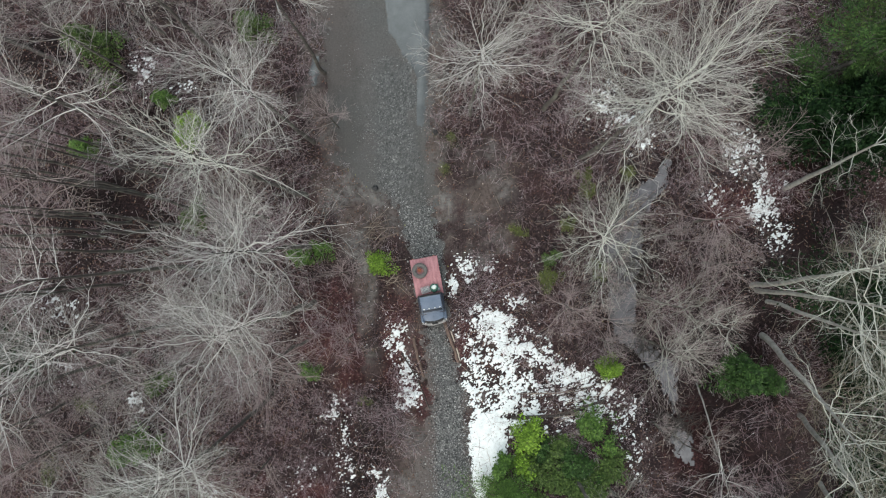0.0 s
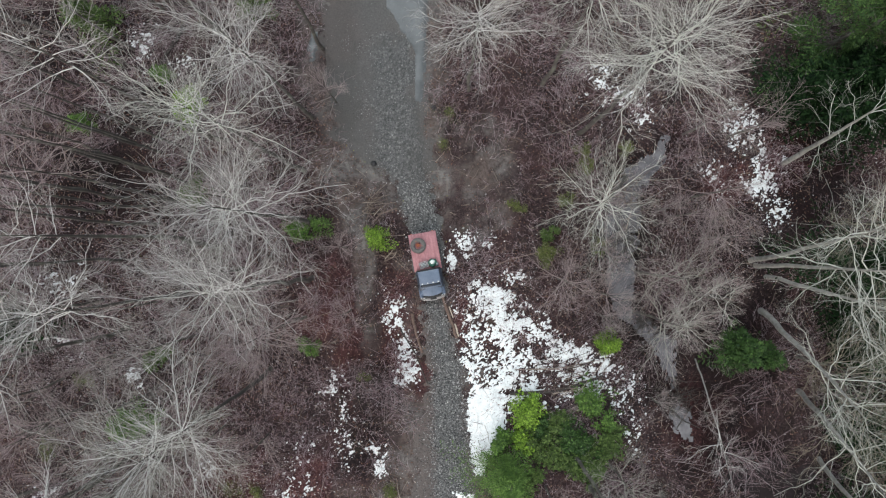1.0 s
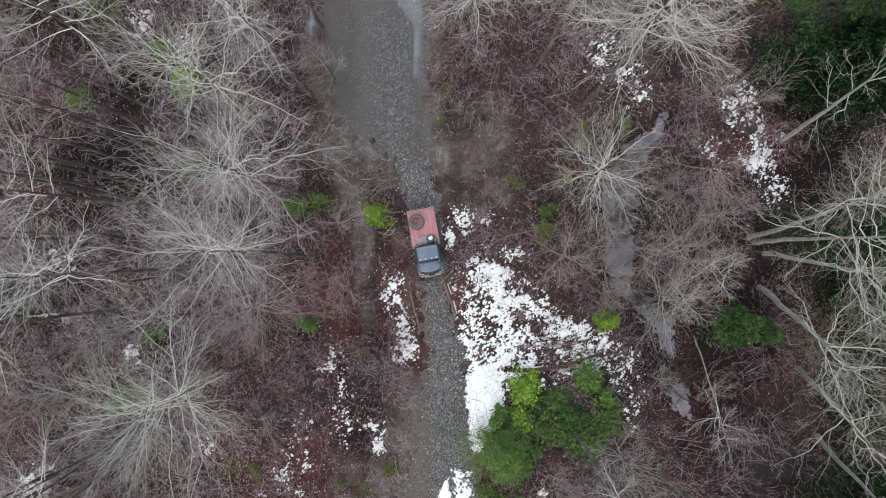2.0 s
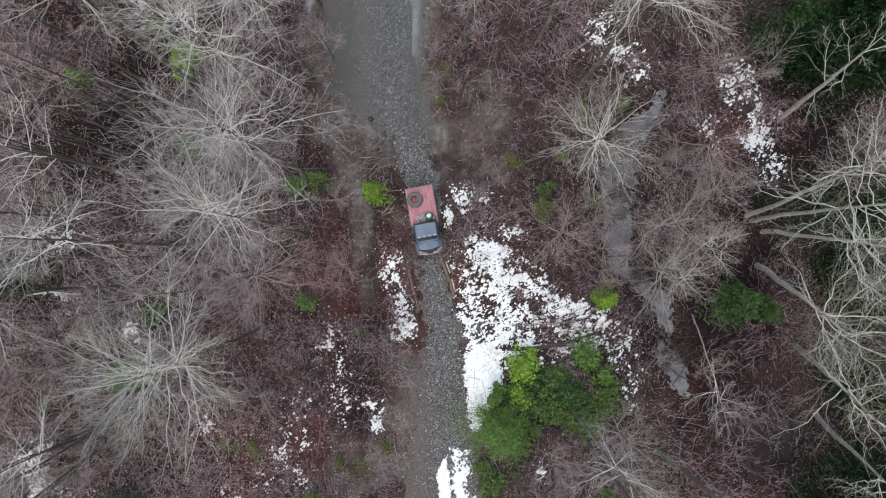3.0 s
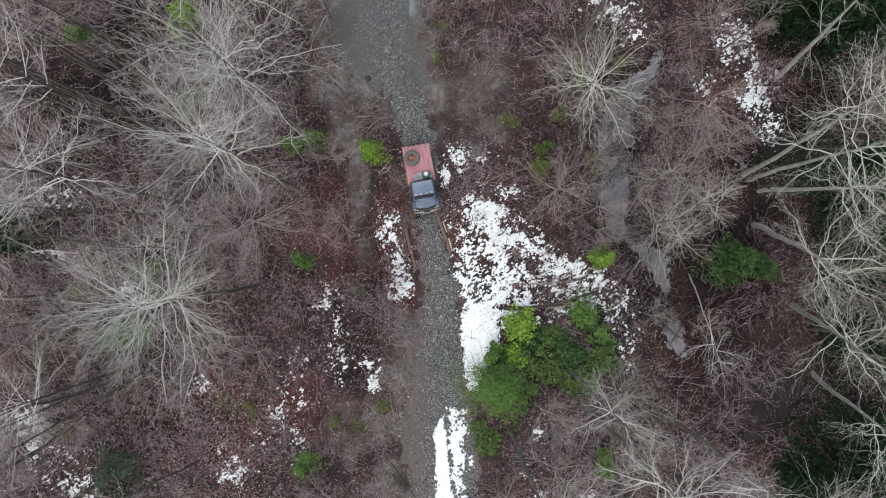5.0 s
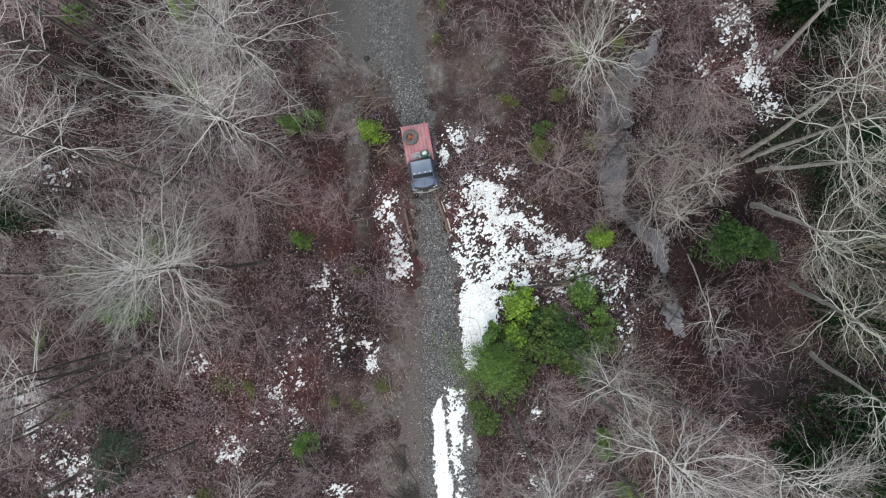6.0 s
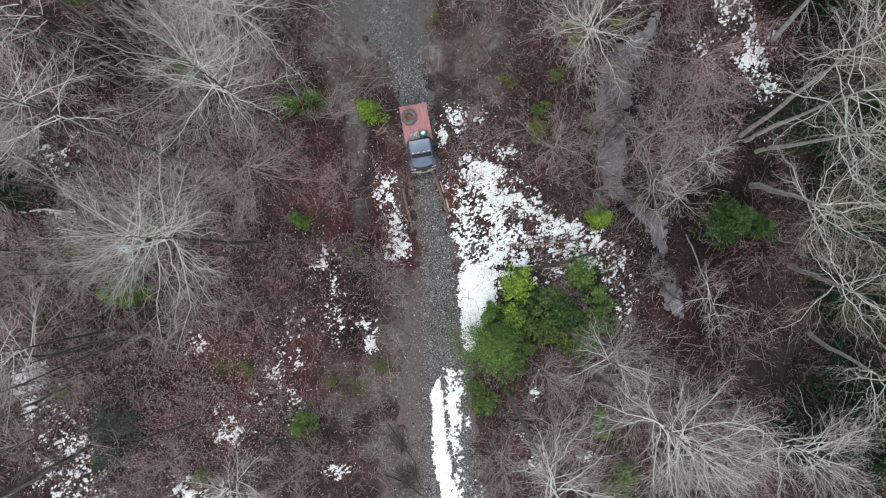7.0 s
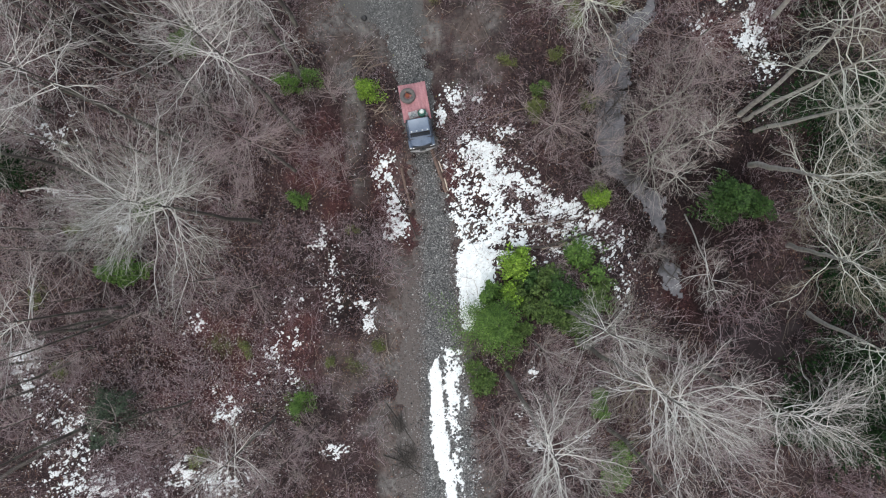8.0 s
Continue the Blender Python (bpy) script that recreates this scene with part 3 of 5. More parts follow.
snow([(-10.2, -18.8, 1.0, 1.6, 0.55), (-11.2, -19.9, 1.0, 0.9, 0.6), (-12.4, -22.2, 1.8, 0.8, 0.5), (-9.9, -17.3, 0.7, 1.2, 0.4), (-9.9, -21.6, 0.9, 1.2, 0.5), (-14.6, -23.6, 0.8, 1.2, 0.3)], 161, "scattered snow scraps among brush and leaves", 1.3, thin=0.52, grain=0.34, wide=1.25)
snow([(-7.2, -14.9, 0.9, 2.0, 0.5), (-7.8, -11.6, 0.7, 1.5, 0.45), (-6.9, -16.2, 0.9, 0.8, 0.45)], 171, "scattered snow scraps in wet brown brush", 1.3, thin=0.66, grain=0.3, wide=1.25)
snow([(-4.4, -17.9, 0.5, 1.1, 0.6), (-4.9, -16.4, 0.7, 0.4, 0.5)], 181, "small snow scraps near the track", 1.2, thin=0.5, grain=0.3, wide=1.25)
snow([(-6.7, -27.1, 1.0, 0.5, 0.55)], 191, "thin snow scraps near the track", 1.3, thin=0.5, grain=0.3, wide=1.2)
snow([(-26.0, -27.6, 1.8, 3.4, 0.75), (-24.0, -29.6, 2.6, 1.6, 0.6), (-22.2, -29.8, 2.0, 1.4, 0.5)], 201, "thin snow under bare branches", 1.6, 0.05, thin=0.5, grain=0.22, wide=1.1)
snow([(-18.5, -28.7, 1.6, 1.3, 0.7), (-15.2, -29.7, 2.4, 1.2, 0.6), (-20.4, -29.6, 1.4, 0.9, 0.4)], 211, "thin snow under a bare tree", 1.6, 0.05, thin=0.5, grain=0.22, wide=1.1)
snow([(-29.0, -20.3, 1.6, 1.2, 0.6), (-28.6, -22.0, 1.3, 1.2, 0.6)], 221, "snow scrap under bare branches", 1.2, 0.06, thin=0.45, grain=0.26, wide=1.25)
snow([(-27.4, -4.2, 1.7, 1.3, 0.45)], 231, "faint snow under tall bare trees", 1.0, 0.08, thin=0.6, grain=0.2, wide=1.25)
snow([(-27.0, -8.4, 2.0, 0.8, 0.4), (-26.6, -9.6, 1.6, 0.9, 0.25)], 301, "snow flecks around a bleached log", 1.0, 0.06, thin=0.42, grain=0.22)
snow([(-22.4, -10.9, 1.1, 1.3, 0.55)], 241, "grey snow under a bare tree", 1.0, 0.08, thin=0.6, grain=0.2, wide=1.25)
snow([(-21.2, 12.4, 1.2, 1.3, 0.5), (-18.5, 11.6, 1.3, 0.8, 0.3)], 251, "snow scrap by a green bush", 1.1, 0.08, thin=0.6, grain=0.2, wide=1.25)
snow([(-16.9, -17.6, 0.7, 1.1, 0.55), (-14.8, -24.5, 0.7, 0.7, 0.5)], 261, "small snow scraps among leaves", 1.2, thin=0.5, grain=0.3, wide=1.2)
snow([(13.3, 9.2, 1.3, 1.2, 0.4), (14.4, 7.9, 0.9, 0.9, 0.4), (11.6, 11.0, 0.9, 0.9, 0.25)], 271, "snow scraps under a broad bare tree", 1.25, 0.05, thin=0.68, grain=0.26, wide=1.25)
snow([(14.2, -14.8, 0.8, 1.5, 0.4), (13.8, -11.4, 0.8, 0.5, 0.3)], 281, "thin snow scraps at the stream's edge", 1.2, thin=0.42, grain=0.2, wide=1.25)
snow([(7.6, -21.3, 0.5, 1.4, 0.35), (7.4, -26.6, 1.2, 1.2, 0.6), (11.4, -25.8, 0.8, 0.8, 0.4), (6.2, -24.0, 0.5, 0.8, 0.4)], 291, "thin snow under bare branches by the track", 1.1, thin=0.6, grain=0.2, wide=1.25)


# ---- loose small stuff on the ground ----
def scatter(n, seed, keep, box=(-35, -33, 36, 21)):
    rng = np.random.default_rng(seed)
    x, y = rng.uniform(box[0], box[2], n), rng.uniform(box[1], box[3], n)
    ok = rng.random(n) < keep(x, y)
    return x[ok], y[ok], rng


def build_leaves(name, mat, count, seed, small, large, label, keep):
    x, y, rng = scatter(count, seed, keep)
    n = len(x)
    size, turn = rng.uniform(small, large, n), rng.uniform(0, 2 * np.pi, n)
    z = ground_height(x, y) + 0.03
    corner = np.array([(-1.0, 0, 0.0), (0, -0.6, 0.25), (1.0, 0, 0.1), (0, 0.6, 0.25)])
    c, s = np.cos(turn)[:, None], np.sin(turn)[:, None]
    lx, ly = corner[None, :, 0] * size[:, None], corner[None, :, 1] * size[:, None]
    tilt = rng.normal(0, 0.35, (n, 2))
    verts = np.stack([x[:, None] + lx * c - ly * s, y[:, None] + lx * s + ly * c,
                      z[:, None] + corner[None, :, 2] * size[:, None] + lx * tilt[:, :1] + ly * tilt[:, 1:]], -1).reshape(-1, 3)
    faces = np.arange(n)[:, None] * 4 + np.array([[0, 1, 2, 3]])
    tagged(new(name, mesh_np(name, verts, faces, mat, False)), label, name.split("_")[1], kind="stuff")


def build_stones():
    x, y, rng = scatter(230000, 6, lambda x, y: smooth(-0.2, 0.7, road_field(x, y)) * np.clip(0.45 + 2.0 * fbm(x, y, 1.8, 3, 61) + 0.75 * smooth(6, 0, y), 0.05, 1) * (1 - 0.93 * turnout(y) * (1 - gravel_band(x, y))) * (1 - 0.45 * turnout(y)) * (1 - 0.8 * smooth(-0.2, -1.2, x) * smooth(-12, -14, y)), (-10, -36, 5, 21))
    n = len(x)
    r = rng.uniform(0.018, 0.05, n) * np.where(rng.random(n) < 0.04, 1.6, 1.0) * (1 - 0.4 * turnout(y))
    octa = np.array([(1, 0, 0), (0, 1, 0), (-1, 0, 0), (0, -1, 0), (0, 0, 0.75), (0, 0, -0.5)], float)
    turn = rng.uniform(0, 2 * np.pi, n)
    p = octa[None] * r[:, None, None] * rng.uniform(0.65, 1.25, (n, 6, 1))
    c, s = np.cos(turn)[:, None], np.sin(turn)[:, None]
    verts = np.stack([x[:, None] + p[..., 0] * c - p[..., 1] * s, y[:, None] + p[..., 0] * s + p[..., 1] * c,
                      (ground_height(x, y) + 0.045)[:, None] + p[..., 2]], -1).reshape(-1, 3)
    tri = np.array([(0, 1, 4), (1, 2, 4), (2, 3, 4), (3, 0, 4)])
    faces = (np.arange(n)[:, None, None] * 6 + tri[None]).reshape(-1, 3)
    tagged(new("gravel_stones", mesh_np("gravel_stones", verts, faces, STONES, False)), "loose crushed grey stones on the track", "gravel", kind="stuff")


def build_sticks():
    x, y, rng = scatter(7000, 7, lambda x, y: smooth(0.0, -0.8, road_field(x, y)))
    n = len(x)
    turn, length = rng.uniform(0, 2 * np.pi, n), rng.uniform(0.25, 1.1, n) ** 1.5 + 0.2
    s = np.linspace(-0.5, 0.5, 3)
    bend = rng.normal(0, 0.12, (n, 1)) * (s[None] ** 2)
    px = x[:, None] + (s[None] * np.cos(turn)[:, None] - bend * np.sin(turn)[:, None]) * length[:, None]
    py = y[:, None] + (s[None] * np.sin(turn)[:, None] + bend * np.cos(turn)[:, None]) * length[:, None]
    pz = ground_height(px, py) + 0.035 + rng.uniform(0, 0.04, (n, 1))
    rad = (rng.uniform(0.007, 0.022, n)[:, None]) * np.array([[1, 0.85, 0.45]])
    v, f = tubes(np.stack([px, py, pz], -1), rad)
    tagged(new("fallen_sticks", mesh_np("fallen_sticks", v, f, STICKS)), "dead grey and brown sticks strewn on leaves", "sticks", kind="stuff")


def build_brush():
    """Low leafless brush: arching stems in clumps, each with side shoots."""
    def thick(x, y):
        d = np.clip(0.42 + 0.3 * smooth(-7, -14, x) + 2.6 * fbm(x, y, 3.6, 3, 81), 0.2, 1)
        white = np.exp(-(((x - 4.6) / 4.2) ** 2 + ((y + 9.5) / 6.5) ** 2) ** 3) * 0.72
        bare = np.exp(-(((x - 3.0) / 4.0) ** 2 + ((y - 3.4) / 5.0) ** 2) ** 1.5) * 0.68
        mud = np.exp(-(((x + 6.2) / 1.6) ** 2 + ((y - 0.5) / 5.5) ** 2)) * 0.8
        dark = (1 - 0.85 * np.exp(-(((x - 26.5) / 3.0) ** 2 + ((y - 5) / 4.5) ** 2) ** 2))
        dark = dark * (1 - 0.8 * np.exp(-(((x - 21.6) / 2.2) ** 2 + ((y + 1.8) / 3.6) ** 2) ** 2)) * (1 - 0.7 * np.exp(-(((x - 16.0) / 1.8) ** 2 + ((y + 10.5) / 3.0) ** 2) ** 2))
        return d * dark * smooth(-0.1, -1.5, road_field(x, y)) * smooth(0.2, -0.8, stream_field(x, y)) * (1 - white) * (1 - bare) * (1 - mud) * (1 - 0.9 * np.exp(-(((x - 23) / 3.6) ** 2 + ((y + 19.8) / 3.0) ** 2) ** 2)) * (1 - 0.8 * np.exp(-(((x + 23.5) / 5.0) ** 2 + ((y - 2.2) / 2.6) ** 2) ** 2)) * (1 - 0.88 * np.exp(-(((x - 19.8) / 4.0) ** 2 + ((y + 12.5) / 6.5) ** 2) ** 2))
    x, y, rng = scatter(5200, 8, thick)
    big = rng.uniform(0.45, 1.0, len(x)) * (1 + 0.9 * np.clip(fbm(x, y, 7, 2, 88) * 2.5, -0.4, 1.0))
    stems = 17
    lean = rng.uniform(0, 2 * np.pi, len(x))
    x, y, big, lean = np.repeat(x, stems), np.repeat(y, stems), np.repeat(big, stems), np.repeat(lean, stems)
    n = len(x)
    x, y = x + rng.normal(0, 0.5, n), y + rng.normal(0, 0.5, n)
    turn, out = lean + rng.normal(0, 1.0, n), rng.uniform(0.15, 1.2, n) * big
    root = np.stack([x, y, ground_height(x, y) - 0.03], -1)
    tip = root + np.stack([np.cos(turn) * out, np.sin(turn) * out, rng.uniform(0.5, 1.3, n) * big], -1)
    pairs = [tubes(np.stack([root, tip], 1), (0.0056 + 0.0027 * big)[:, None] * np.array([[1.2, 0.5]]))]
    for k in range(2):
        w = rng.uniform(0.35, 0.95, (n, 1))
        start = root * (1 - w) + tip * w
        ang = turn + rng.choice([-1, 1], n) * rng.uniform(0.3, 1.1, n)
        ln = rng.uniform(0.2, 0.6, n) * (0.5 + 0.5 * big)
        end = start + np.stack([np.cos(ang) * ln, np.sin(ang) * ln, rng.uniform(0.1, 0.9, n) * ln], -1)
        pairs.append(tubes(np.stack([start, end], 1), np.full((n, 2), 0.0056) * np.array([[1, 0.6]])))
    v, f = joined(pairs)
    tagged(new("undergrowth", mesh_np("undergrowth", v, f, BRUSH)), "dense leafless reddish-brown brush on the forest floor", "undergrowth", kind="stuff")


off_road = lambda x, y: smooth(0.9, -0.5, road_field(x, y)) * smooth(0.3, -0.2, stream_field(x, y)) * (1 - 0.85 * np.exp(-(((x - 20.0) / 4.6) ** 2 + ((y + 11.0) / 9.0) ** 2) ** 2))
build_leaves("fallen_leaves", LEAVES, 80000, 5, 0.035, 0.075, "brown fallen leaves on the forest floor",
             lambda x, y: np.clip(0.55 + 1.6 * fbm(x, y, 4, 3, 51), 0.05, 1) * (1 - 0.75 * np.exp(-(((x - 2.8) / 3.4) ** 2 + ((y - 3.4) / 4.2) ** 2))) * off_road(x, y) + 0.002)
build_leaves("bleached_leaves", BLEACHED, 200000, 15, 0.02, 0.05, "pale bleached leaves strewn on the forest floor",
             lambda x, y: np.clip(-0.05 + 1.2 * fbm(x, y, 5, 3, 55) + 0.85 * np.exp(-(((x + 16.5) / 6.0) ** 2 + ((y + 21) / 6) ** 2)) + 0.6 * np.exp(-(((x + 27) / 3) ** 2 + ((y + 10) / 3) ** 2)) - 0.45 * np.exp(-((x - 2) / 9) ** 2), 0.005, 0.8) * off_road(x, y) + 0.003 + 0.008 * smooth(0, 1, road_field(x, y)))
build_leaves("snow_crumbs", SNOW, 90000, 17, 0.025, 0.07, "tiny crumbs of melting snow scattered on leaves",
             lambda x, y: off_road(x, y) * (0.005 + sum(w * np.exp(-(((x - cx) / rx) ** 2 + ((y - cy) / ry) ** 2)) for cx, cy, rx, ry, w in
                                            ((-12.5, -21.5, 4.0, 4.0, 0.16), (-7.2, -14.6, 1.8, 3.6, 0.16), (-24.0, -28.0, 5.0, 3.0, 0.2), (-16.0, -28.6, 4.0, 2.4, 0.2), (-4.0, -6.0, 1.8, 3.6, 0.08), (4.5, -3.2, 2.6, 1.8, 0.12),
                                             (7.4, -6.2, 2.4, 1.8, 0.1), (23.4, 3.4, 2.4, 4.4, 0.1), (-27.2, -9.2, 3.0, 1.8, 0.2), (-9.4, -7.0, 3.0, 5.0, 0.05), (14.0, -13.6, 1.6, 2.6, 0.1), (8.5, -26.0, 3.0, 2.6, 0.1), (-28.6, -21.4, 1.8, 2.2, 0.2), (11.8, 8.6, 2.6, 2.6, 0.08)))))
build_leaves("moss_tufts", MOSS, 60000, 16, 0.025, 0.06, "yellow-green moss tufts along the track's edges",
             lambda x, y: 0.5 * np.clip(0.1 + 2.0 * fbm(x, y, 0.9, 3, 57), 0, 1) * np.exp(-((road_field(x, y) - 0.1) / 0.35) ** 2) * smooth(-9, -2, y) * smooth(8, 4, y) + 0.06 * np.clip(fbm(x, y, 2.5, 3, 58) - 0.12, 0, 1) * off_road(x, y))
build_stones()
build_sticks()
build_brush()


def brush_pile(x, y, reach, count, seed, label, lie=0.5, fan=0.7, mat=None):
    """Broken branches heaped across one another."""
    r = np.random.default_rng(seed)
    mid = np.stack([x + r.normal(0, reach * 0.35, count), y + r.normal(0, reach * 0.35, count)], -1)
    turn, half = r.normal(lie, fan, count), r.uniform(0.3, 0.9, count) * reach
    step = np.stack([np.cos(turn) * half, np.sin(turn) * half], -1)
    paths = np.stack([mid - step, mid + r.normal(0, 0.05, (count, 2)), mid + step], 1)
    z = r.uniform(0, 0.28, (count, 1)) * np.array([[0.6, 1.0, 0.6]]) + surface(paths[..., 0], paths[..., 1]) + 0.04
    ob = new("brush_pile", mesh_np("brush_pile", *tubes(np.concatenate([paths, z[..., None]], -1), r.uniform(0.012, 0.035, (count, 1)) * np.array([[1.0, 0.8, 0.45]]), 5), mat or STICKS))
    return tagged(ob, label, "branches", kind="stuff")


brush_pile(-4.7, 1.4, 1.3, 46, 401, "heap of broken brown branches beside the turnout")
brush_pile(-3.6, -2.4, 1.0, 24, 402, "broken branches in red brush along the track")
brush_pile(9.4, -11.2, 2.8, 30, 403, "dark broken branches lying over snow", 0.25, 0.4)
brush_pile(17.2, -12.6, 1.9, 44, 405, "dark thin branches lying across the shallow pool", 0.6, 1.0, DARK_WOOD)
brush_pile(13.2, -1.4, 2.6, 34, 409, "dark thin branches lying in the stream", 0.9, 1.1, DARK_WOOD)
brush_pile(13.6, 2.4, 2.0, 26, 410, "dead grey branches fallen over the stream", 0.7, 0.9)
brush_pile(14.8, -7.2, 1.5, 30, 406, "dark thin branches lying across the stream", 0.2, 0.8, DARK_WOOD)
brush_pile(-1.7, -27.7, 1.3, 46, 404, "tangled dark broken branches at the track's edge", -0.5, 0.9, DARK_WOOD)
brush_pile(-2.3, -25.2, 1.0, 30, 407, "dark broken branches pressed into mud", -1.0, 0.5, DARK_WOOD)
brush_pile(-3.6, -19.8, 1.0, 26, 408, "dead brown stems at the muddy verge", 1.4, 0.6)


# ---- bare trees ----
def unit(v):
    return v / (np.linalg.norm(v, axis=-1, keepdims=True) + 1e-9)


def shoots(rng, parent, prad, per, u_lo, u_hi, spread, length, points, bend=0.16, lift=0.1, least=0.0048, share=0.55, jag=0.038):
    """Side shoots that fork outward along each parent path (n, k, 3), so that all reach about one outline: paths and radii."""
    n, k, _ = parent.shape
    f = u_lo + (u_hi - u_lo) * (np.arange(per)[None] + rng.random((n, per))) / per
    u = f * (k - 1)
    i = np.clip(u.astype(int), 0, k - 2)
    w = (u - i)[..., None]
    rows = np.arange(n)[:, None]
    root = parent[rows, i] * (1 - w) + parent[rows, i + 1] * w
    tang = unit(parent[rows, i + 1] - parent[rows, i])
    side = rng.normal(0, 1, (n, per, 3)) * np.array([1, 1, 0.7])
    side = unit(side - (side * tang).sum(-1, keepdims=True) * tang)
    way = unit(tang + spread * rng.uniform(0.55, 1.4, (n, per, 1)) * side + np.array([0, 0, lift]))
    size = np.linalg.norm(parent[:, -1] - parent[:, 0], axis=-1)[:, None]
    ln = size * (length * (1 - f) + 0.2 * length) * rng.uniform(0.6, 1.3, (n, per))
    s = np.linspace(0, 1, points)
    curl = unit(rng.normal(0, 1, (n, per, 3)) + tang * 0.8 + np.array([0, 0, 0.5]))
    path = root[:, :, None] + way[:, :, None] * (ln[..., None] * s)[..., None] + curl[:, :, None] * (ln[..., None] * bend * s ** 2)[..., None]
    if points > 3:
        path[:, :, 1:] += rng.normal(0, jag, (n, per, points - 1, 3)) * ln[..., None, None]
    r0 = (prad[rows, i] * share)[..., None] * np.linspace(1, 0.3, points)
    return path.reshape(-1, points, 3), np.maximum(r0.reshape(-1, points), least)


def bare_tree(x, y, tall, reach, seed, label, top=None, first=0.72, limbs=34, rise=(-6, 47), twig=None, bark=None, trunk_mat=None, thick=1.0,
              fine=(9, 7), name="bare_tree", low=0.0, crook=0.03, kink=0.0, stout=1.0):
    """A leafless tree: tapered trunk, limbs that climb outward, branches and twigs. top: where its tip stands."""
    rng = np.random.default_rng(seed)
    z, limbs = at(x, y), max(8, int(limbs * 0.7))
    tx, ty = (top[0] - x, top[1] - y) if top else (0.0, 0.0)
    k = 14
    s = np.linspace(0, 1, k)
    wob = np.cumsum(rng.normal(0, 0.008 * tall, (k, 2)), 0) * (1 - s)[:, None] * 0.7
    trunk = np.stack([tx * s ** 1.15 + wob[:, 0], ty * s ** 1.15 + wob[:, 1], -0.6 + (tall + 0.6) * s], -1)
    r0 = (0.04 + 0.006 * tall) * thick
    trad = r0 * (1 - s) ** 0.85 + 0.012
    trad[0] *= 1.18
    su = np.sort(first + (0.985 - first) * rng.random(limbs) ** 0.85)
    j = np.clip((su * (k - 1)).astype(int), 0, k - 2)
    w = (su * (k - 1) - j)[:, None]
    root = trunk[j] * (1 - w) + trunk[j + 1] * w
    az = np.arange(limbs) * 2.39996 + rng.normal(0, 0.7, limbs) + rng.uniform(0, 6.28)
    q = (su - first) / (1 - first)
    elev = np.radians(rise[0] + (rise[1] - rise[0]) * q ** 1.2 + rng.normal(0, 8, limbs))
    ln = reach * (1.15 - 0.5 * q ** 1.4) * rng.uniform(0.5, 1.4, limbs) / np.cos(np.clip(elev, 0, 1.0)) ** 0.6
    p = np.linspace(0, 1, 8)
    hor = np.stack([np.cos(az), np.sin(az)], -1)
    run = ln[:, None] * p * np.cos(elev)[:, None] * (1 - 0.08 * p)
    up = ln[:, None] * (p * np.sin(elev)[:, None] + 0.14 * p ** 2 - low * p ** 2)
    arc = rng.normal(0, 5.0 * crook, (limbs, 1)) * p ** 1.6
    sway = (np.cumsum(rng.normal(0, crook, (limbs, 8)), 1) * p + arc) * ln[:, None]
    path = np.stack([root[:, :1] + run * hor[:, :1] - sway * hor[:, 1:], root[:, 1:2] + run * hor[:, 1:] + sway * hor[:, :1],
                     root[:, 2:] + up + np.cumsum(rng.normal(0, 0.015, (limbs, 8)), 1) * p * ln[:, None]], -1)
    path[:, 1:] += rng.normal(0, 1, (limbs, 7, 3)) * (kink * ln)[:, None, None]
    lr = stout * np.minimum(np.interp(su, s, trad) * 0.6, 0.007 + 0.005 * ln)[:, None] * (1 - p * 0.9) + 0.004
    b_path, b_rad = shoots(rng, path, lr, fine[0] + 1, 0.12, 0.96, 0.82 + 6 * kink, 0.66 - 3 * kink, 6, bend=0.22, jag=0.038 + kink)
    t_path, t_rad = shoots(rng, b_path, b_rad, fine[1], 0.15, 0.98, 0.95, 0.6, 2, bend=0.25, least=0.0044)
    ob = thing(name, pose(x, y, z), label, "tree", "leafless trees of the wood")
    part("trunk", mesh_np("trunk", *tubes(trunk[None], trad[None], 8)), trunk_mat or TRUNK, ob)
    for i in range(limbs):
        part("limb", mesh_np("limb", *tubes(path[i:i + 1], lr[i:i + 1], 4)), bark or BARK, ob)
    tagged(part("branchwork", mesh_np("branchwork", *tubes(b_path, b_rad)), bark or BARK, ob), kind="stuff")
    tagged(part("crown", mesh_np("crown", *tubes(t_path, t_rad)), twig or TWIG, ob), kind="stuff")
    return ob


TALL = "tall leafless tree with pale grey spreading limbs"
SLIM = "slim leafless tree with fine grey twigs"
BUSHY = "small leafless tree with reddish-brown twigs"
# west of the track
bare_tree(-9.4, 7.6, 18.8, 3.2, 11, TALL + " beside the turnout", limbs=40, twig=PALE_TWIG, kink=0.014, stout=0.82)
bare_tree(-9.9, 3.7, 22.0, 3.2, 12, TALL + " above green saplings", limbs=46, fine=(9, 5), twig=TWIG, bark=LICHEN_BARK, crook=0.038, kink=0.014, stout=0.82)
bare_tree(-9.8, 0.5, 21.4, 3.3, 13, TALL + " over brown brush", top=(-8.8, -0.2), limbs=50, fine=(9, 6), twig=PALE_TWIG, crook=0.038, kink=0.014, stout=0.82)
bare_tree(-9.4, -3.6, 21.0, 3.4, 14, TALL + " near the muddy ditch", limbs=50, fine=(9, 6), twig=PALE_TWIG, crook=0.038, kink=0.014, stout=0.82)
bare_tree(-9.8, -6.6, 14.2, 2.5, 15, SLIM, twig=BROWN_TWIG, bark=BROWN_TWIG, limbs=26)
bare_tree(-12.4, -10.6, 19.8, 4.1, 16, "broad leafless tree with a fan of pale limbs", limbs=66, rise=(-10, 44), twig=LICHEN_TWIG, stout=0.85, kink=0.01)
bare_tree(-15.8, 6.1, 22.2, 3.2, 17, TALL + " among brush", limbs=16, kink=0.014, stout=0.82)
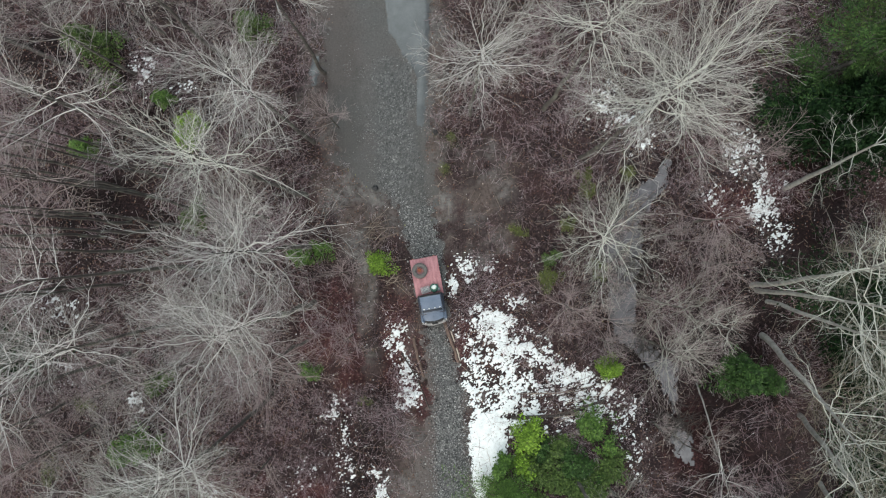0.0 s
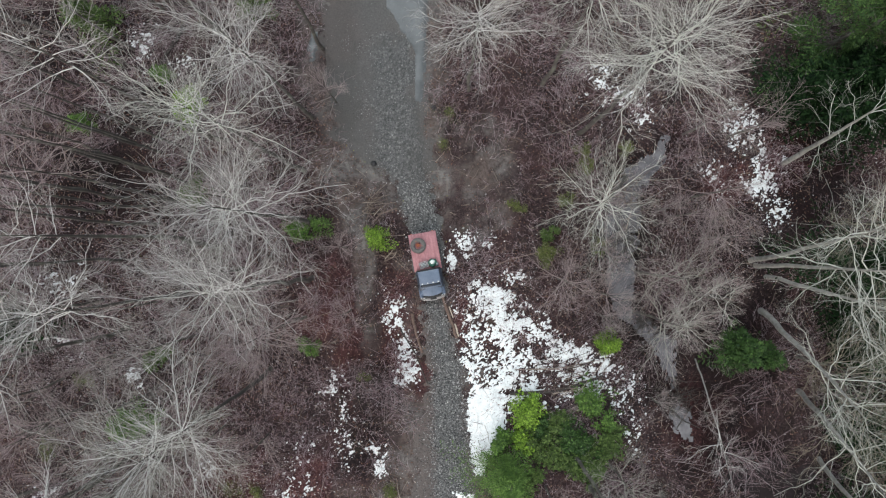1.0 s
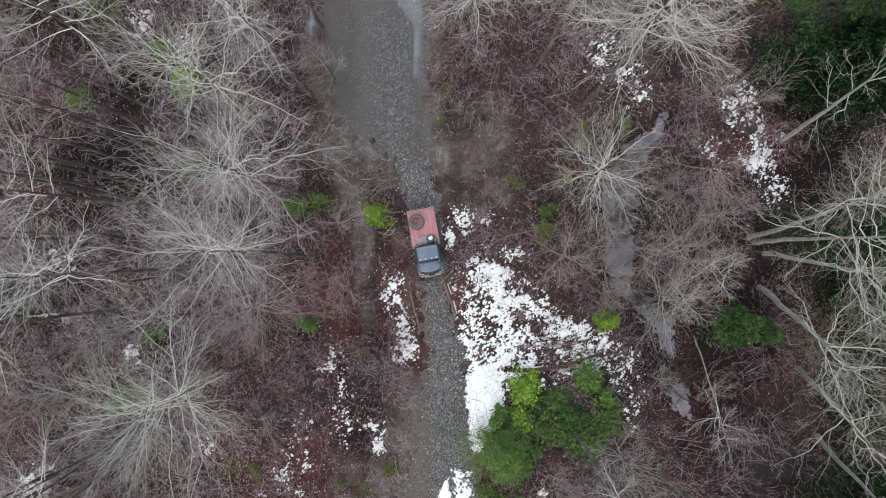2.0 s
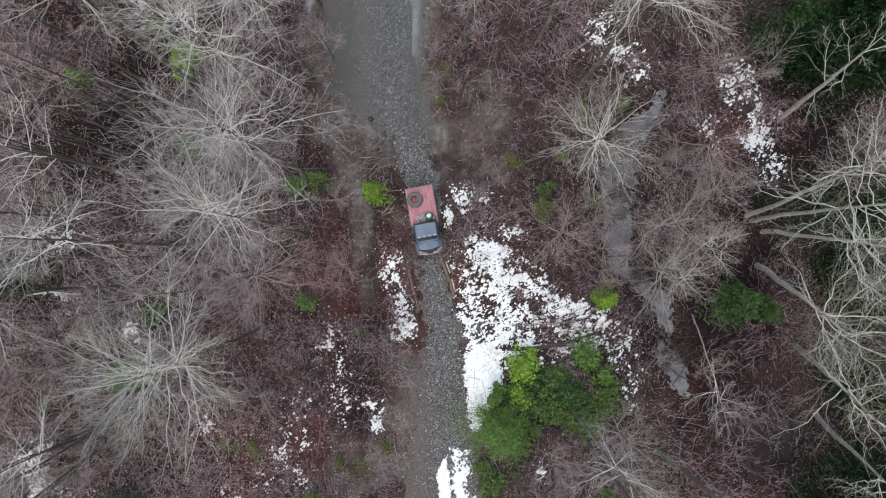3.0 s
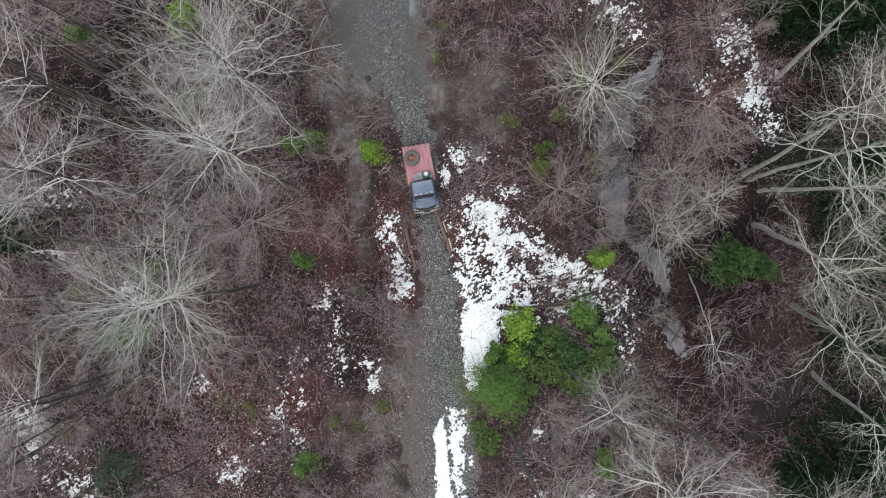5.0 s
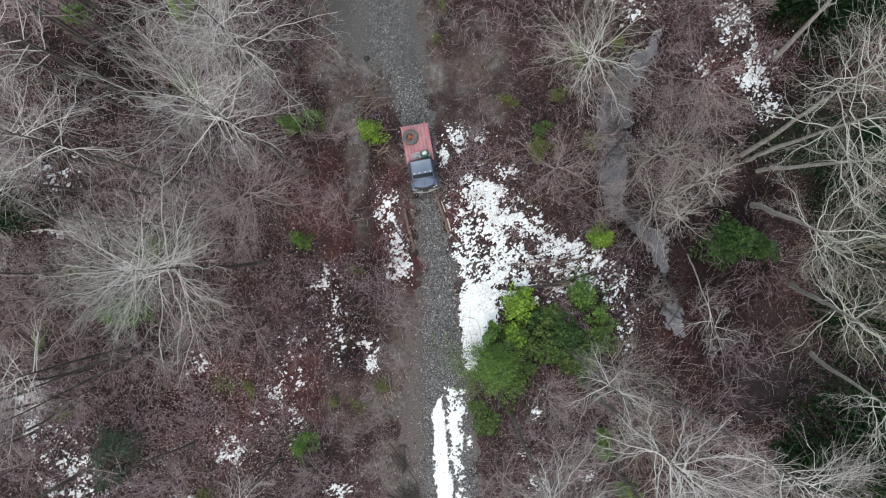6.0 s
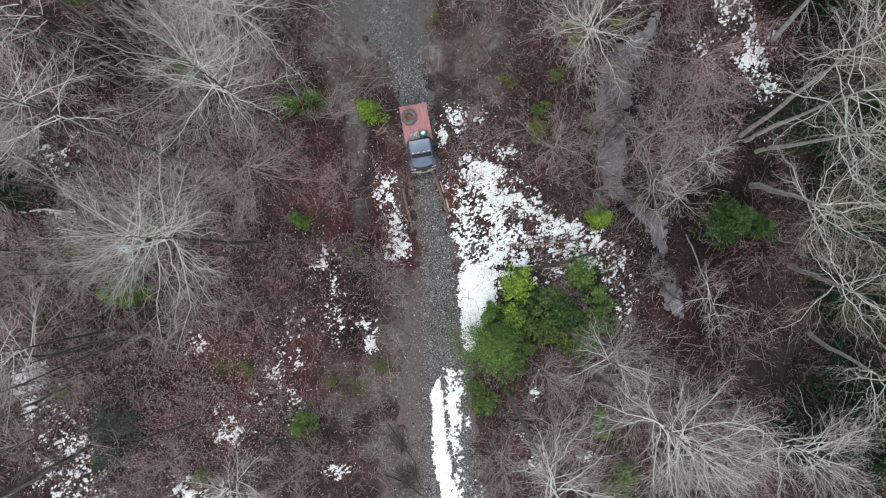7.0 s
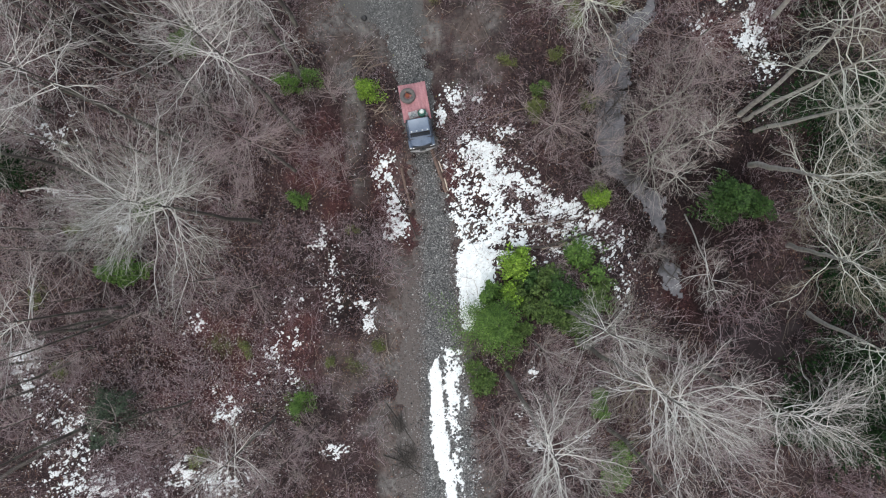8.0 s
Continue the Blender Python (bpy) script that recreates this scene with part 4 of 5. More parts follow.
bare_tree(-16.3, -1.3, 22.2, 2.8, 18, TALL + " over dark leaf litter", limbs=12, fine=(7, 5), kink=0.014, stout=0.82)
bare_tree(-17.7, -4.7, 20.4, 3.3, 19, TALL + " over old snow", kink=0.014, stout=0.82)
bare_tree(-22.5, -7.4, 18.0, 2.8, 22, SLIM, limbs=22)
bare_tree(-8.6, 12.8, 17.0, 2.8, 23, SLIM + " by the turnout", limbs=26)
bare_tree(-15.5, 13.5, 18.0, 3.4, 24, TALL + " at the wood's edge", limbs=20, kink=0.014, stout=0.82)
bare_tree(-22.2, -16.5, 14.0, 3.4, 25, "leafless tree with brown twigs over snow", twig=BROWN_TWIG, limbs=28)
bare_tree(-24.4, -24.9, 15.0, 3.2, 26, "leafless tree with brown twigs", twig=BROWN_TWIG, limbs=26)
bare_tree(-11.4, -24.7, 11.5, 2.2, 27, "leafless tree with brown twigs over thin snow", twig=BROWN_TWIG, limbs=20)
for k, (x, y, h) in enumerate(((-17.8, 3.0, 20.0), (-19.2, 1.9, 19.0), (-20.2, 0.2, 20.0), (-21.0, 3.6, 19.0), (-23.0, -2.6, 18.0), (-17.3, -23.4, 12.0), (-22.7, -17.0, 17.0), (-27.8, -20.4, 17.0), (-28.6, -22.6, 17.0), (-22.2, 5.9, 18.0), (-25.5, 2.6, 19.0), (-20.4, 5.2, 18.0), (-22.4, 2.0, 19.0), (-21.2, 1.2, 17.0), (-23.4, 4.4, 18.0), (-24.2, 0.8, 18.0), (-21.4, -17.2, 17.0), (-25.0, -18.0, 18.0), (-25.4, -20.4, 18.0), (-18.6, 5.6, 19.0), (-24.6, 5.4, 18.0), (-19.8, 3.4, 18.0))):
    bare_tree(x, y, h, 1.8, 60 + k, "slim dark-trunked leafless tree in a close stand", top=(x + 1.2 * math.sin(7.1 * k), y + 1.2 * math.cos(3.7 * k)) if y < -10 else None, limbs=8, first=0.72, fine=(5, 4), bark=BROWN_TWIG, twig=BROWN_TWIG, thick=0.72)
for k, (x, y, h, r) in enumerate(((-13.4, -6.6, 7.0, 2.2), (-14.6, 1.6, 7.5, 2.2), (-12.8, 5.8, 8.0, 2.0), (-20.5, -5.6, 8.0, 2.4), (-15.6, -14.6, 6.0, 2.0), (-6.9, -1.6, 4.0, 1.5),
                                  (-12.6, 10.4, 8.0, 2.2), (-7.6, 8.8, 5.0, 1.6), (-24.6, -12.6, 9.0, 2.4), (-6.6, -6.2, 3.6, 1.5), (-12.6, -15.2, 5.0, 1.8))):
    bare_tree(x, y, h, r, 80 + k, BUSHY + " in the understorey", twig=BROWN_TWIG, bark=BROWN_TWIG, limbs=18, first=0.25, fine=(8, 4), rise=(12, 65))
for k, (x, y, h, r) in enumerate(((-28.2, -14.6, 5.0, 2.4), (-25.0, -16.0, 4.5, 2.3), (-28.0, -19.4, 5.0, 2.4), (-24.2, -19.6, 4.5, 2.3), (-28.6, -24.6, 5.0, 2.4),
                                  (-20.8, -17.2, 3.6, 1.9), (-14.4, -28.6, 3.6, 2.0), (-10.2, -27.6, 3.4, 1.8), (-12.4, -29.6, 4.0, 2.0),
                                  (-26.2, -5.8, 5.0, 2.4), (-23.4, -9.4, 4.5, 2.3), (-29.0, -12.4, 5.0, 2.4), (-18.4, -11.8, 4.0, 2.1), (-16.4, -6.4, 4.5, 2.2), (-27.6, -1.0, 5.0, 2.4), (-13.6, -8.8, 3.6, 1.9), (-18.0, -25.6, 3.4, 1.9), (-8.4, -25.4, 3.0, 1.7))):
    bare_tree(x, y, h, r, 140 + k, "low leafless shrub with tangled reddish-brown twigs", twig=BROWN_TWIG, bark=BROWN_TWIG, limbs=20, first=0.12, fine=(7, 5), rise=(8, 58), name="leafless_shrub", crook=0.045)
for k, (x, y, h, r) in enumerate(((-27.0, -3.0, 12.0, 2.8), (-24.5, -5.5, 11.0, 2.6), (-21.0, -12.0, 9.0, 2.6), (-26.0, 10.0, 12.0, 2.8), (-22.0, 12.5, 12.0, 2.6), 
                                  (-13.0, 13.5, 9.0, 2.4), (-14.2, -3.2, 9.0, 2.6), (-18.0, -8.0, 10.0, 2.6), (-27.0, -11.0, 10.0, 2.6), (-20.0, 15.5, 11.0, 2.6), (-12.6, 2.2, 10.0, 2.4))):
    bare_tree(x, y, h, r, 170 + k, SLIM + " in the understorey", twig=PALE_TWIG, bark=TWIG, limbs=22, first=0.45, fine=(7, 6), rise=(5, 55), crook=0.04)
# east of the track
bare_tree(10.0, 6.6, 22.0, 3.5, 31, "broad leafless tree with pale grey radiating limbs", top=(9.3, 6.7), limbs=64, fine=(11, 7), rise=(-10, 44), twig=PALE_TWIG, bark=LICHEN_BARK, crook=0.05, kink=0.018, stout=0.9)
bare_tree(7.2, 10.0, 20.0, 3.8, 32, TALL, limbs=44, fine=(10, 7), twig=PALE_TWIG, bark=LICHEN_BARK, kink=0.018, stout=0.85)
bare_tree(1.9, 9.7, 15.4, 2.9, 33, "leafless tree with pale limbs beside the turnout", limbs=40, fine=(10, 7), twig=PALE_TWIG, kink=0.018, stout=0.85)
bare_tree(13.4, 3.7, 14.8, 3.0, 34, "leaning leafless tree with a pale fan of limbs over the stream", top=(7.5, 0.1), limbs=34, first=0.72, fine=(7, 6), twig=LICHEN_TWIG, bark=LICHEN_BARK, kink=0.018, stout=0.85)
bare_tree(14.2, -3.5, 10.0, 2.8, 35, BUSHY + " by the stream", twig=BROWN_TWIG, bark=LICHEN_TWIG, limbs=20, first=0.5, crook=0.05, kink=0.014)
bare_tree(14.1, -6.3, 10.2, 2.8, 36, BUSHY + " by the stream", twig=BROWN_TWIG, bark=LICHEN_TWIG, limbs=22, first=0.5, crook=0.05, kink=0.014)
bare_tree(17.8, -5.0, 7.5, 2.6, 37, BUSHY, twig=BROWN_TWIG, bark=GREY_LICHEN, limbs=18, first=0.4, crook=0.05, kink=0.014)
bare_tree(8.4, -4.0, 5.8, 2.8, 38, "low spreading leafless tree with brown twigs", twig=BROWN_TWIG, bark=BROWN_TWIG, limbs=24, first=0.2, rise=(8, 60))
bare_tree(18.5, -9.5, 9.0, 2.0, 39, "thin leaning leafless tree beside a dark pool", top=(17.0, -15.9), limbs=10, first=0.62, crook=0.04, fine=(8, 4), trunk_mat=PALE_TRUNK, thick=0.5, rise=(5, 45))
bare_tree(18.2, 2.0, 7.0, 2.6, 40, BUSHY + " beside snow scraps", twig=BROWN_TWIG, bark=BROWN_TWIG, limbs=20, first=0.3)
for k, (x, y, h, r) in enumerate(((11.6, -5.0, 4.0, 1.9), (16.6, 0.6, 5.0, 2.1), (18.9, -1.0, 6.0, 2.2), (11.0, 1.4, 4.0, 1.7), (10.9, -1.9, 4.0, 1.7), (17.5, 6.6, 7.0, 2.4), (20.4, 6.2, 7.0, 2.2), (12.2, -19.6, 5.0, 2.0))):
    bare_tree(x, y, h, r, 120 + k, BUSHY + " near the stream", twig=BROWN_TWIG, bark=BROWN_TWIG, limbs=17, first=0.2, fine=(8, 5), rise=(8, 62))
for k, (x, y, h, r) in enumerate(((11.0, -3.4, 2.6, 1.6), (15.6, 1.0, 3.0, 1.7), (11.6, -6.6, 2.4, 1.6), (15.2, -12.6, 2.6, 1.6), (19.0, -13.6, 2.6, 1.7))):
    bare_tree(x, y, h, r, 240 + k, "low leafless shrub leaning over the stream", twig=BROWN_TWIG, bark=TWIG, limbs=15, first=0.12, fine=(7, 5), rise=(5, 50), name="leafless_shrub", crook=0.05, kink=0.012)
bare_tree(18.8, -7.2, 3.4, 2.2, 255, "low leafless tree leaning across the stream with pale limbs", top=(15.0, -6.9), limbs=24, first=0.3, fine=(7, 5), rise=(0, 45), twig=BROWN_TWIG, bark=LICHEN_BARK, trunk_mat=PALE_TRUNK, crook=0.05, kink=0.014, thick=0.9, stout=0.8)
CROOKED = dict(trunk_mat=PALE_TRUNK, bark=GREY_LICHEN, twig=LICHEN_TWIG, crook=0.05, fine=(6, 5), rise=(-5, 50), kink=0.016)
bare_tree(23.2, -6.2, 16.0, 3.6, 41, "leaning grey-trunked leafless tree with crooked pale limbs", top=(19.4, -9.5), limbs=22, first=0.6, thick=1.6, **CROOKED)
bare_tree(22.2, -2.6, 17.0, 4.0, 42, "grey-trunked leafless tree in a clump", top=(21.0, -0.4), limbs=26, first=0.6, thick=1.25, **CROOKED)
bare_tree(22.6, -3.0, 16.0, 3.8, 43, "grey-trunked leafless tree in a clump", top=(22.0, -2.9), limbs=18, first=0.6, thick=1.2, **CROOKED)
bare_tree(23.2, -3.8, 15.0, 3.8, 44, "grey-trunked leafless tree in a clump", top=(22.8, -5.2), limbs=18, first=0.6, thick=1.2, **CROOKED)
bare_tree(24.6, 4.3, 13.0, 2.4, 45, "leaning grey-trunked tree with few limbs beside snow", top=(22.8, 5.8), limbs=13, first=0.4, thick=1.6, **CROOKED)
bare_tree(25.9, -12.1, 16.0, 3.4, 46, "leaning grey-trunked leafless tree with crooked pale limbs", top=(20.6, -13.4), limbs=18, first=0.6, thick=1.35, **CROOKED)
bare_tree(27.4, -16.8, 14.0, 3.2, 47, "leaning grey-trunked leafless tree", top=(23.2, -17.9), limbs=16, first=0.6, thick=1.35, **CROOKED)
for k, (x, y, h, r) in enumerate(((25.6, -9.6, 8.0, 3.0), (26.8, -13.6, 9.0, 3.2), (27.6, -5.6, 8.0, 3.0), (28.0, 0.0, 8.0, 3.0), (13.6, -21.6, 7.0, 2.4))):
    bare_tree(x, y, h, r, 100 + k, "bushy leafless tree with olive-brown twigs", twig=OLIVE_TWIG, bark=OLIVE_TWIG, limbs=24, first=0.25, fine=(9, 5), rise=(12, 65))
bare_tree(10.8, -19.0, 21.6, 3.1, 51, "broad leafless tree with pale radiating limbs", kink=0.016, stout=1.0, limbs=50, rise=(-8, 48), twig=TWIG, crook=0.036)
bare_tree(5.7, -21.4, 21.2, 2.7, 52, TALL + " beside the snowy track", limbs=38, twig=TWIG, kink=0.014, stout=1.0)
bare_tree(16.0, -19.6, 20.9, 2.8, 53, TALL + " by dark wet ground", limbs=36, fine=(9, 7), crook=0.035, kink=0.015, stout=1.0)
bare_tree(9.7, -16.9, 15.5, 1.9, 54, SLIM, limbs=16)
bare_tree(12.2, -17.4, 6.5, 2.6, 55, "low leafless tree with lichen-grey twigs over evergreen bushes", twig=LICHEN_TWIG, bark=LICHEN_TWIG, limbs=20, first=0.35, fine=(8, 6), rise=(8, 55), crook=0.04)
for k, (x, y, h, r) in enumerate(((4.6, -24.6, 8.0, 2.4), (8.2, -22.6, 9.0, 2.6), (18.6, -23.4, 10.0, 2.8), (9.8, -26.6, 9.0, 2.6), (7.6, -19.2, 5.0, 2.2))):
    bare_tree(x, y, h, r, 190 + k, "slim leafless tree with a brown haze of twigs", twig=BROWN_TWIG, bark=TWIG, limbs=22, first=0.4, fine=(7, 6), rise=(8, 58), crook=0.04)
bare_tree(13.0, -25.5, 18.0, 3.6, 56, "leafless tree with brown twigs", twig=BROWN_TWIG, limbs=26)


# ---- evergreens ----
def sprays(rng, tall, reach, branches, leaf, side, per, droop, tip, start, seed):
    """One stem with whorled boughs and flat sprays of small leaves: trunk, boughs and leaf quads."""
    k = 8
    s = np.linspace(0, 1, k)
    trunk = np.stack([np.cumsum(rng.normal(0, 0.01 * tall, k)), np.cumsum(rng.normal(0, 0.01 * tall, k)), -0.15 + (tall + 0.15) * s], -1)
    trad = (0.02 + 0.012 * tall) * (1 - s * 0.9)
    su = np.sort(start + (0.97 - start) * rng.random(branches))
    root = np.stack([np.interp(su, s, trunk[:, i]) for i in range(3)], -1)
    az = np.arange(branches) * 2.39996 + rng.normal(0, 0.35, branches)
    ln = reach * np.clip(1.04 - su, 0.06, 1) ** tip * rng.uniform(0.25, 1.7, branches) * (1 + 0.32 * np.cos(az - seed) + 0.24 * np.cos(3 * az + seed)) + 0.06 * reach
    p = np.linspace(0, 1, 6)
    hor = np.stack([np.cos(az), np.sin(az), np.zeros(branches)], -1)
    path = root[:, None] + hor[:, None] * (ln[:, None] * p)[..., None]
    path[..., 2] += ln[:, None] * (0.32 * p - (0.3 + droop) * p ** 2 + rng.normal(0, 0.1, (branches, 1)) * p)
    lrad = (0.006 + 0.006 * ln)[:, None] * (1 - 0.8 * p)
    u = np.linspace(0.12, 1.0, side)[None] * (6 - 1.001) * np.ones((branches, 1))
    i = u.astype(int)
    w = (u - i)[..., None]
    rows = np.arange(branches)[:, None]
    spine = path[rows, i] * (1 - w) + path[rows, i + 1] * w
    sgn = np.where(np.arange(side) % 2 == 0, 1.0, -1.0)[None, :, None]
    across = np.stack([-hor[:, 1], hor[:, 0], np.zeros(branches)], -1)[:, None] * sgn
    way = unit(across * rng.uniform(0.6, 1.1, (branches, side, 1)) + hor[:, None] * 0.75 + rng.normal(0, 0.14, (branches, side, 3)))
    sl = (ln[:, None] * 0.42 * (1.12 - np.linspace(0.12, 1, side)[None]) + 0.14 * reach ** 0.5)[..., None]
    q = np.linspace(0.05, 1, per)
    pos = spine[:, :, None] + way[:, :, None] * (sl * q)[..., None]
    pos = (pos + rng.normal(0, 0.03 * reach ** 0.5, pos.shape)).reshape(-1, 3)
    n = len(pos)
    d = unit(np.repeat(way.reshape(-1, 3), per, 0) + rng.normal(0, 0.45, (n, 3)))
    c = unit(np.cross(d, unit(rng.normal(0, 0.5, (n, 3)) + np.array([0, 0, 1.0]))))
    L, Wd = leaf[0] * rng.uniform(0.7, 1.4, (n, 1)), leaf[1] * rng.uniform(0.7, 1.4, (n, 1))
    verts = np.stack([pos, pos + d * L * 0.5 + c * Wd, pos + d * L, pos + d * L * 0.5 - c * Wd], 1).reshape(-1, 3)
    return tubes(trunk[None], trad[None], 6), tubes(path, lrad, 3), (verts, np.arange(n)[:, None] * 4 + np.array([[0, 1, 2, 3]]))


def evergreen(x, y, tall, reach, seed, label, mat, branches=34, leaf=(0.1, 0.035), side=13, per=7, droop=0.1, category="tree", name="conifer", tip=0.85, start=0.04, stems=1):
    """A conifer, or a bush of several uneven stems."""
    rng = np.random.default_rng(seed)
    made = []
    for k in range(stems):
        grow = 1.0 if stems == 1 else rng.uniform(0.4, 0.75)
        kit = sprays(rng, tall * (1.0 if stems == 1 else rng.uniform(0.5, 1.0)), reach * grow, max(6, branches // stems), leaf, side, per, droop, tip, start, seed + 2.1 * k)
        a, out = rng.uniform(0, 6.28), 0.0 if stems == 1 else reach * rng.uniform(0.15, 0.75)
        made.append([(v + np.array([out * math.cos(a), out * math.sin(a), 0]), f) for v, f in kit])
    ob = thing(name, pose(x, y, at(x, y)), label, category, "evergreens of the wood")
    for k in range(stems):
        part("trunk" if stems == 1 else "stem", mesh_np("trunk", *made[k][0]), TRUNK, ob)
    tagged(part("branchwork", mesh_np("branchwork", *joined([m[1] for m in made])), TRUNK, ob), kind="stuff")
    part("crown", mesh_np("crown", *joined([m[2] for m in made]), None, False), mat, ob)
    return ob


SAPLING = "bright green young evergreen sapling"
evergreen(-4.6, -0.95, 2.0, 0.95, 301, SAPLING + " beside the muddy ditch", BRIGHT, 30, name="evergreen_sapling")
evergreen(-9.6, -0.3, 2.2, 1.4, 302, "green young evergreen sapling under bare branches", YOUNG_PINE, 40, name="evergreen_sapling", stems=3)
evergreen(-18.1, 8.5, 4.2, 1.6, 303, "yellow-green evergreen under a pale bare tree", BRIGHT, 48, (0.16, 0.05), name="evergreen_sapling", stems=3)
evergreen(-19.9, 10.6, 2.2, 0.9, 304, "green young evergreen sapling beside snow scraps", YOUNG_PINE, 30, name="evergreen_sapling", stems=2)
evergreen(-25.3, 7.1, 1.8, 0.8, 305, SAPLING, YOUNG_PINE, 28, name="evergreen_sapling")
evergreen(-24.1, 14.2, 4.5, 1.5, 306, "dull green conifer behind bare branches", FIR, 44, (0.16, 0.05))
evergreen(-13.6, 15.8, 2.6, 1.1, 307, "dull green sapling behind bare branches", FIR, 30, (0.14, 0.045), name="evergreen_sapling")
evergreen(11.9, -8.45, 2.0, 1.2, 308, SAPLING + " beside the snow", BRIGHT, 36, name="evergreen_sapling", stems=2)
evergreen(-20.3, -9.5, 2.0, 1.4, 309, "dull green evergreen sapling under a broad bare tree", FIR, 40, name="evergreen_sapling", stems=4)
evergreen(-9.2, -8.9, 1.6, 0.9, 310, "green young evergreen sapling among red brush", YOUNG_PINE, 26, name="evergreen_sapling", stems=3)
evergreen(7.45, -1.8, 1.2, 1.1, 311, "thin olive-green bush among brush", OLIVE, 22, name="evergreen_bush", category="bush", stems=4)
evergreen(10.25, 4.7, 1.2, 1.0, 312, "thin olive-green bush under bare limbs", OLIVE, 20, name="evergreen_bush", category="bush", stems=4)
evergreen(21.5, -9.5, 4.4, 1.9, 313, "dense mid-green young conifer beside a leaning trunk", DEEP, 110, (0.2, 0.05), stems=5)
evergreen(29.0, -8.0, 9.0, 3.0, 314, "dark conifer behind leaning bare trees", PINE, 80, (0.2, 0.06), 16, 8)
evergreen(26.4, 12.4, 14.0, 4.0, 315, "large dark green conifer with layered feathery boughs", DEEP, 62, (0.24, 0.032), 26, 14)
evergreen(31.0, 16.0, 16.0, 4.6, 316, "large green conifer with layered feathery boughs", FIR, 62, (0.24, 0.032), 26, 14)
# Its near-black needles carry the shadow gap below the large conifers.
evergreen(28.4, 7.8, 8.0, 3.0, 317, "dark green conifer with the wood's shade in its colour", PINE, 90, (0.22, 0.07), 18, 8)
evergreen(4.45, -17.5, 5.0, 2.3, 318, "soft full green young pine beside the track", YOUNG_PINE, 120, (0.13, 0.022), 18, 10)
THICKET = dict(name="evergreen_bush", category="bush", side=8, per=5)
for k, (x, y, h, r, mat, n, label) in enumerate((
        (6.2, -13.7, 2.6, 1.5, BRIGHT, 5, "yellow-green evergreen bush against snow"), (5.4, -16.0, 2.4, 1.2, BRIGHT, 4, "yellow-green evergreen bush in a thicket"),
        (4.1, -15.3, 2.2, 1.0, YOUNG_PINE, 3, "green evergreen bush at the snow bank"), (6.7, -15.6, 2.0, 1.4, FIR, 5, "dull green evergreen bush in a thicket"),
        (10.8, -13.5, 2.4, 1.5, YOUNG_PINE, 5, "green evergreen bush at the snow's edge"), (8.5, -14.2, 1.6, 1.0, FIR, 4, "small green evergreen bush in the snow's edge"),
        (9.4, -15.2, 1.6, 1.3, DEEP, 4, "dark green evergreen bush in a thicket"), (8.4, -16.6, 1.8, 1.6, FIR, 5, "muted green evergreen bush under bare twigs"),
        (12.1, -15.6, 1.6, 1.4, FIR, 4, "thin green evergreen bush under bare branches"), (10.6, -16.0, 1.4, 1.2, DEEP, 3, "thin dark green evergreen bush under bare branches"),
        (6.6, -18.6, 1.6, 1.3, FIR, 4, "muted green evergreen bush beside a young pine"), (7.3, -14.6, 1.5, 0.9, DEEP, 3, "dark green evergreen bush against snow"),
        (9.8, -17.3, 1.5, 1.4, FIR, 4, "muted green evergreen bush under bare twigs"), (11.6, -17.1, 1.4, 1.3, FIR, 4, "thin green evergreen bush under bare branches"),
        (3.7, -21.6, 1.3, 1.3, FIR, 5, "dull green low bush beside the snowy track"))):
    evergreen(x, y, h, r, 318 + 13 * k, label, mat, int(40 * r), (0.18, 0.055), stems=n, **THICKET)
evergreen(7.8, -0.4, 1.2, 0.9, 346, "low dull green bush among brown brush", FIR, 20, name="evergreen_bush", category="bush", stems=3)
evergreen(-5.6, -11.0, 0.8, 0.6, 347, "small olive-green tuft in wet brush", OLIVE, 14, (0.07, 0.02), name="evergreen_sapling", stems=3, side=8, per=4)
evergreen(0.6, 8.0, 0.9, 0.7, 348, "low mossy green bush beside the turnout", OLIVE, 20, (0.06, 0.018), 8, 4, name="evergreen_bush", category="bush")
evergreen(0.2, 5.8, 0.6, 0.5, 349, "low mossy green tuft beside the track", OLIVE, 16, (0.06, 0.018), 8, 4, name="evergreen_bush", category="bush")
for k, (x, y, r) in enumerate(((-28.3, -16.1, 0.9), (-3.6, -19.4, 0.6), (-25.6, -11.1, 0.7), (-13.4, -19.8, 0.7), (-7.2, -20.6, 0.5), (-26.6, -21.0, 0.8), (5.3, 1.2, 0.8), (11.2, -1.6, 0.8), (13.2, 5.7, 0.8), (8.9, 1.9, 0.8))):
    evergreen(x, y, 0.6 + 0.4 * r, r, 370 + k, "yellowish-green low tuft on brown leaf litter", OLIVE, int(26 * r), (0.08, 0.024), name="evergreen_bush", category="bush", stems=5, side=8, per=4)
evergreen(-17.6, 2.1, 2.2, 1.5, 390, "dull green young evergreen under pale bare limbs", FIR, 46, name="evergreen_sapling", stems=4)
evergreen(-10.1, -23.4, 2.2, 1.3, 325, SAPLING + " among snow scraps", YOUNG_PINE, 40, name="evergreen_sapling", stems=2)
evergreen(-21.8, -14.1, 4.6, 1.5, 326, "green young conifer beneath a bare tree", YOUNG_PINE, 70, (0.15, 0.045), stems=3)
evergreen(-22.5, -24.1, 3.6, 2.4, 327, "dull grey-green conifer among brown brush", GREY_GREEN, 44, (0.16, 0.035), stems=4)
evergreen(-29.6, -7.0, 9.0, 2.2, 328, "dark green conifer at the wood's edge", PINE, 80, (0.18, 0.055))
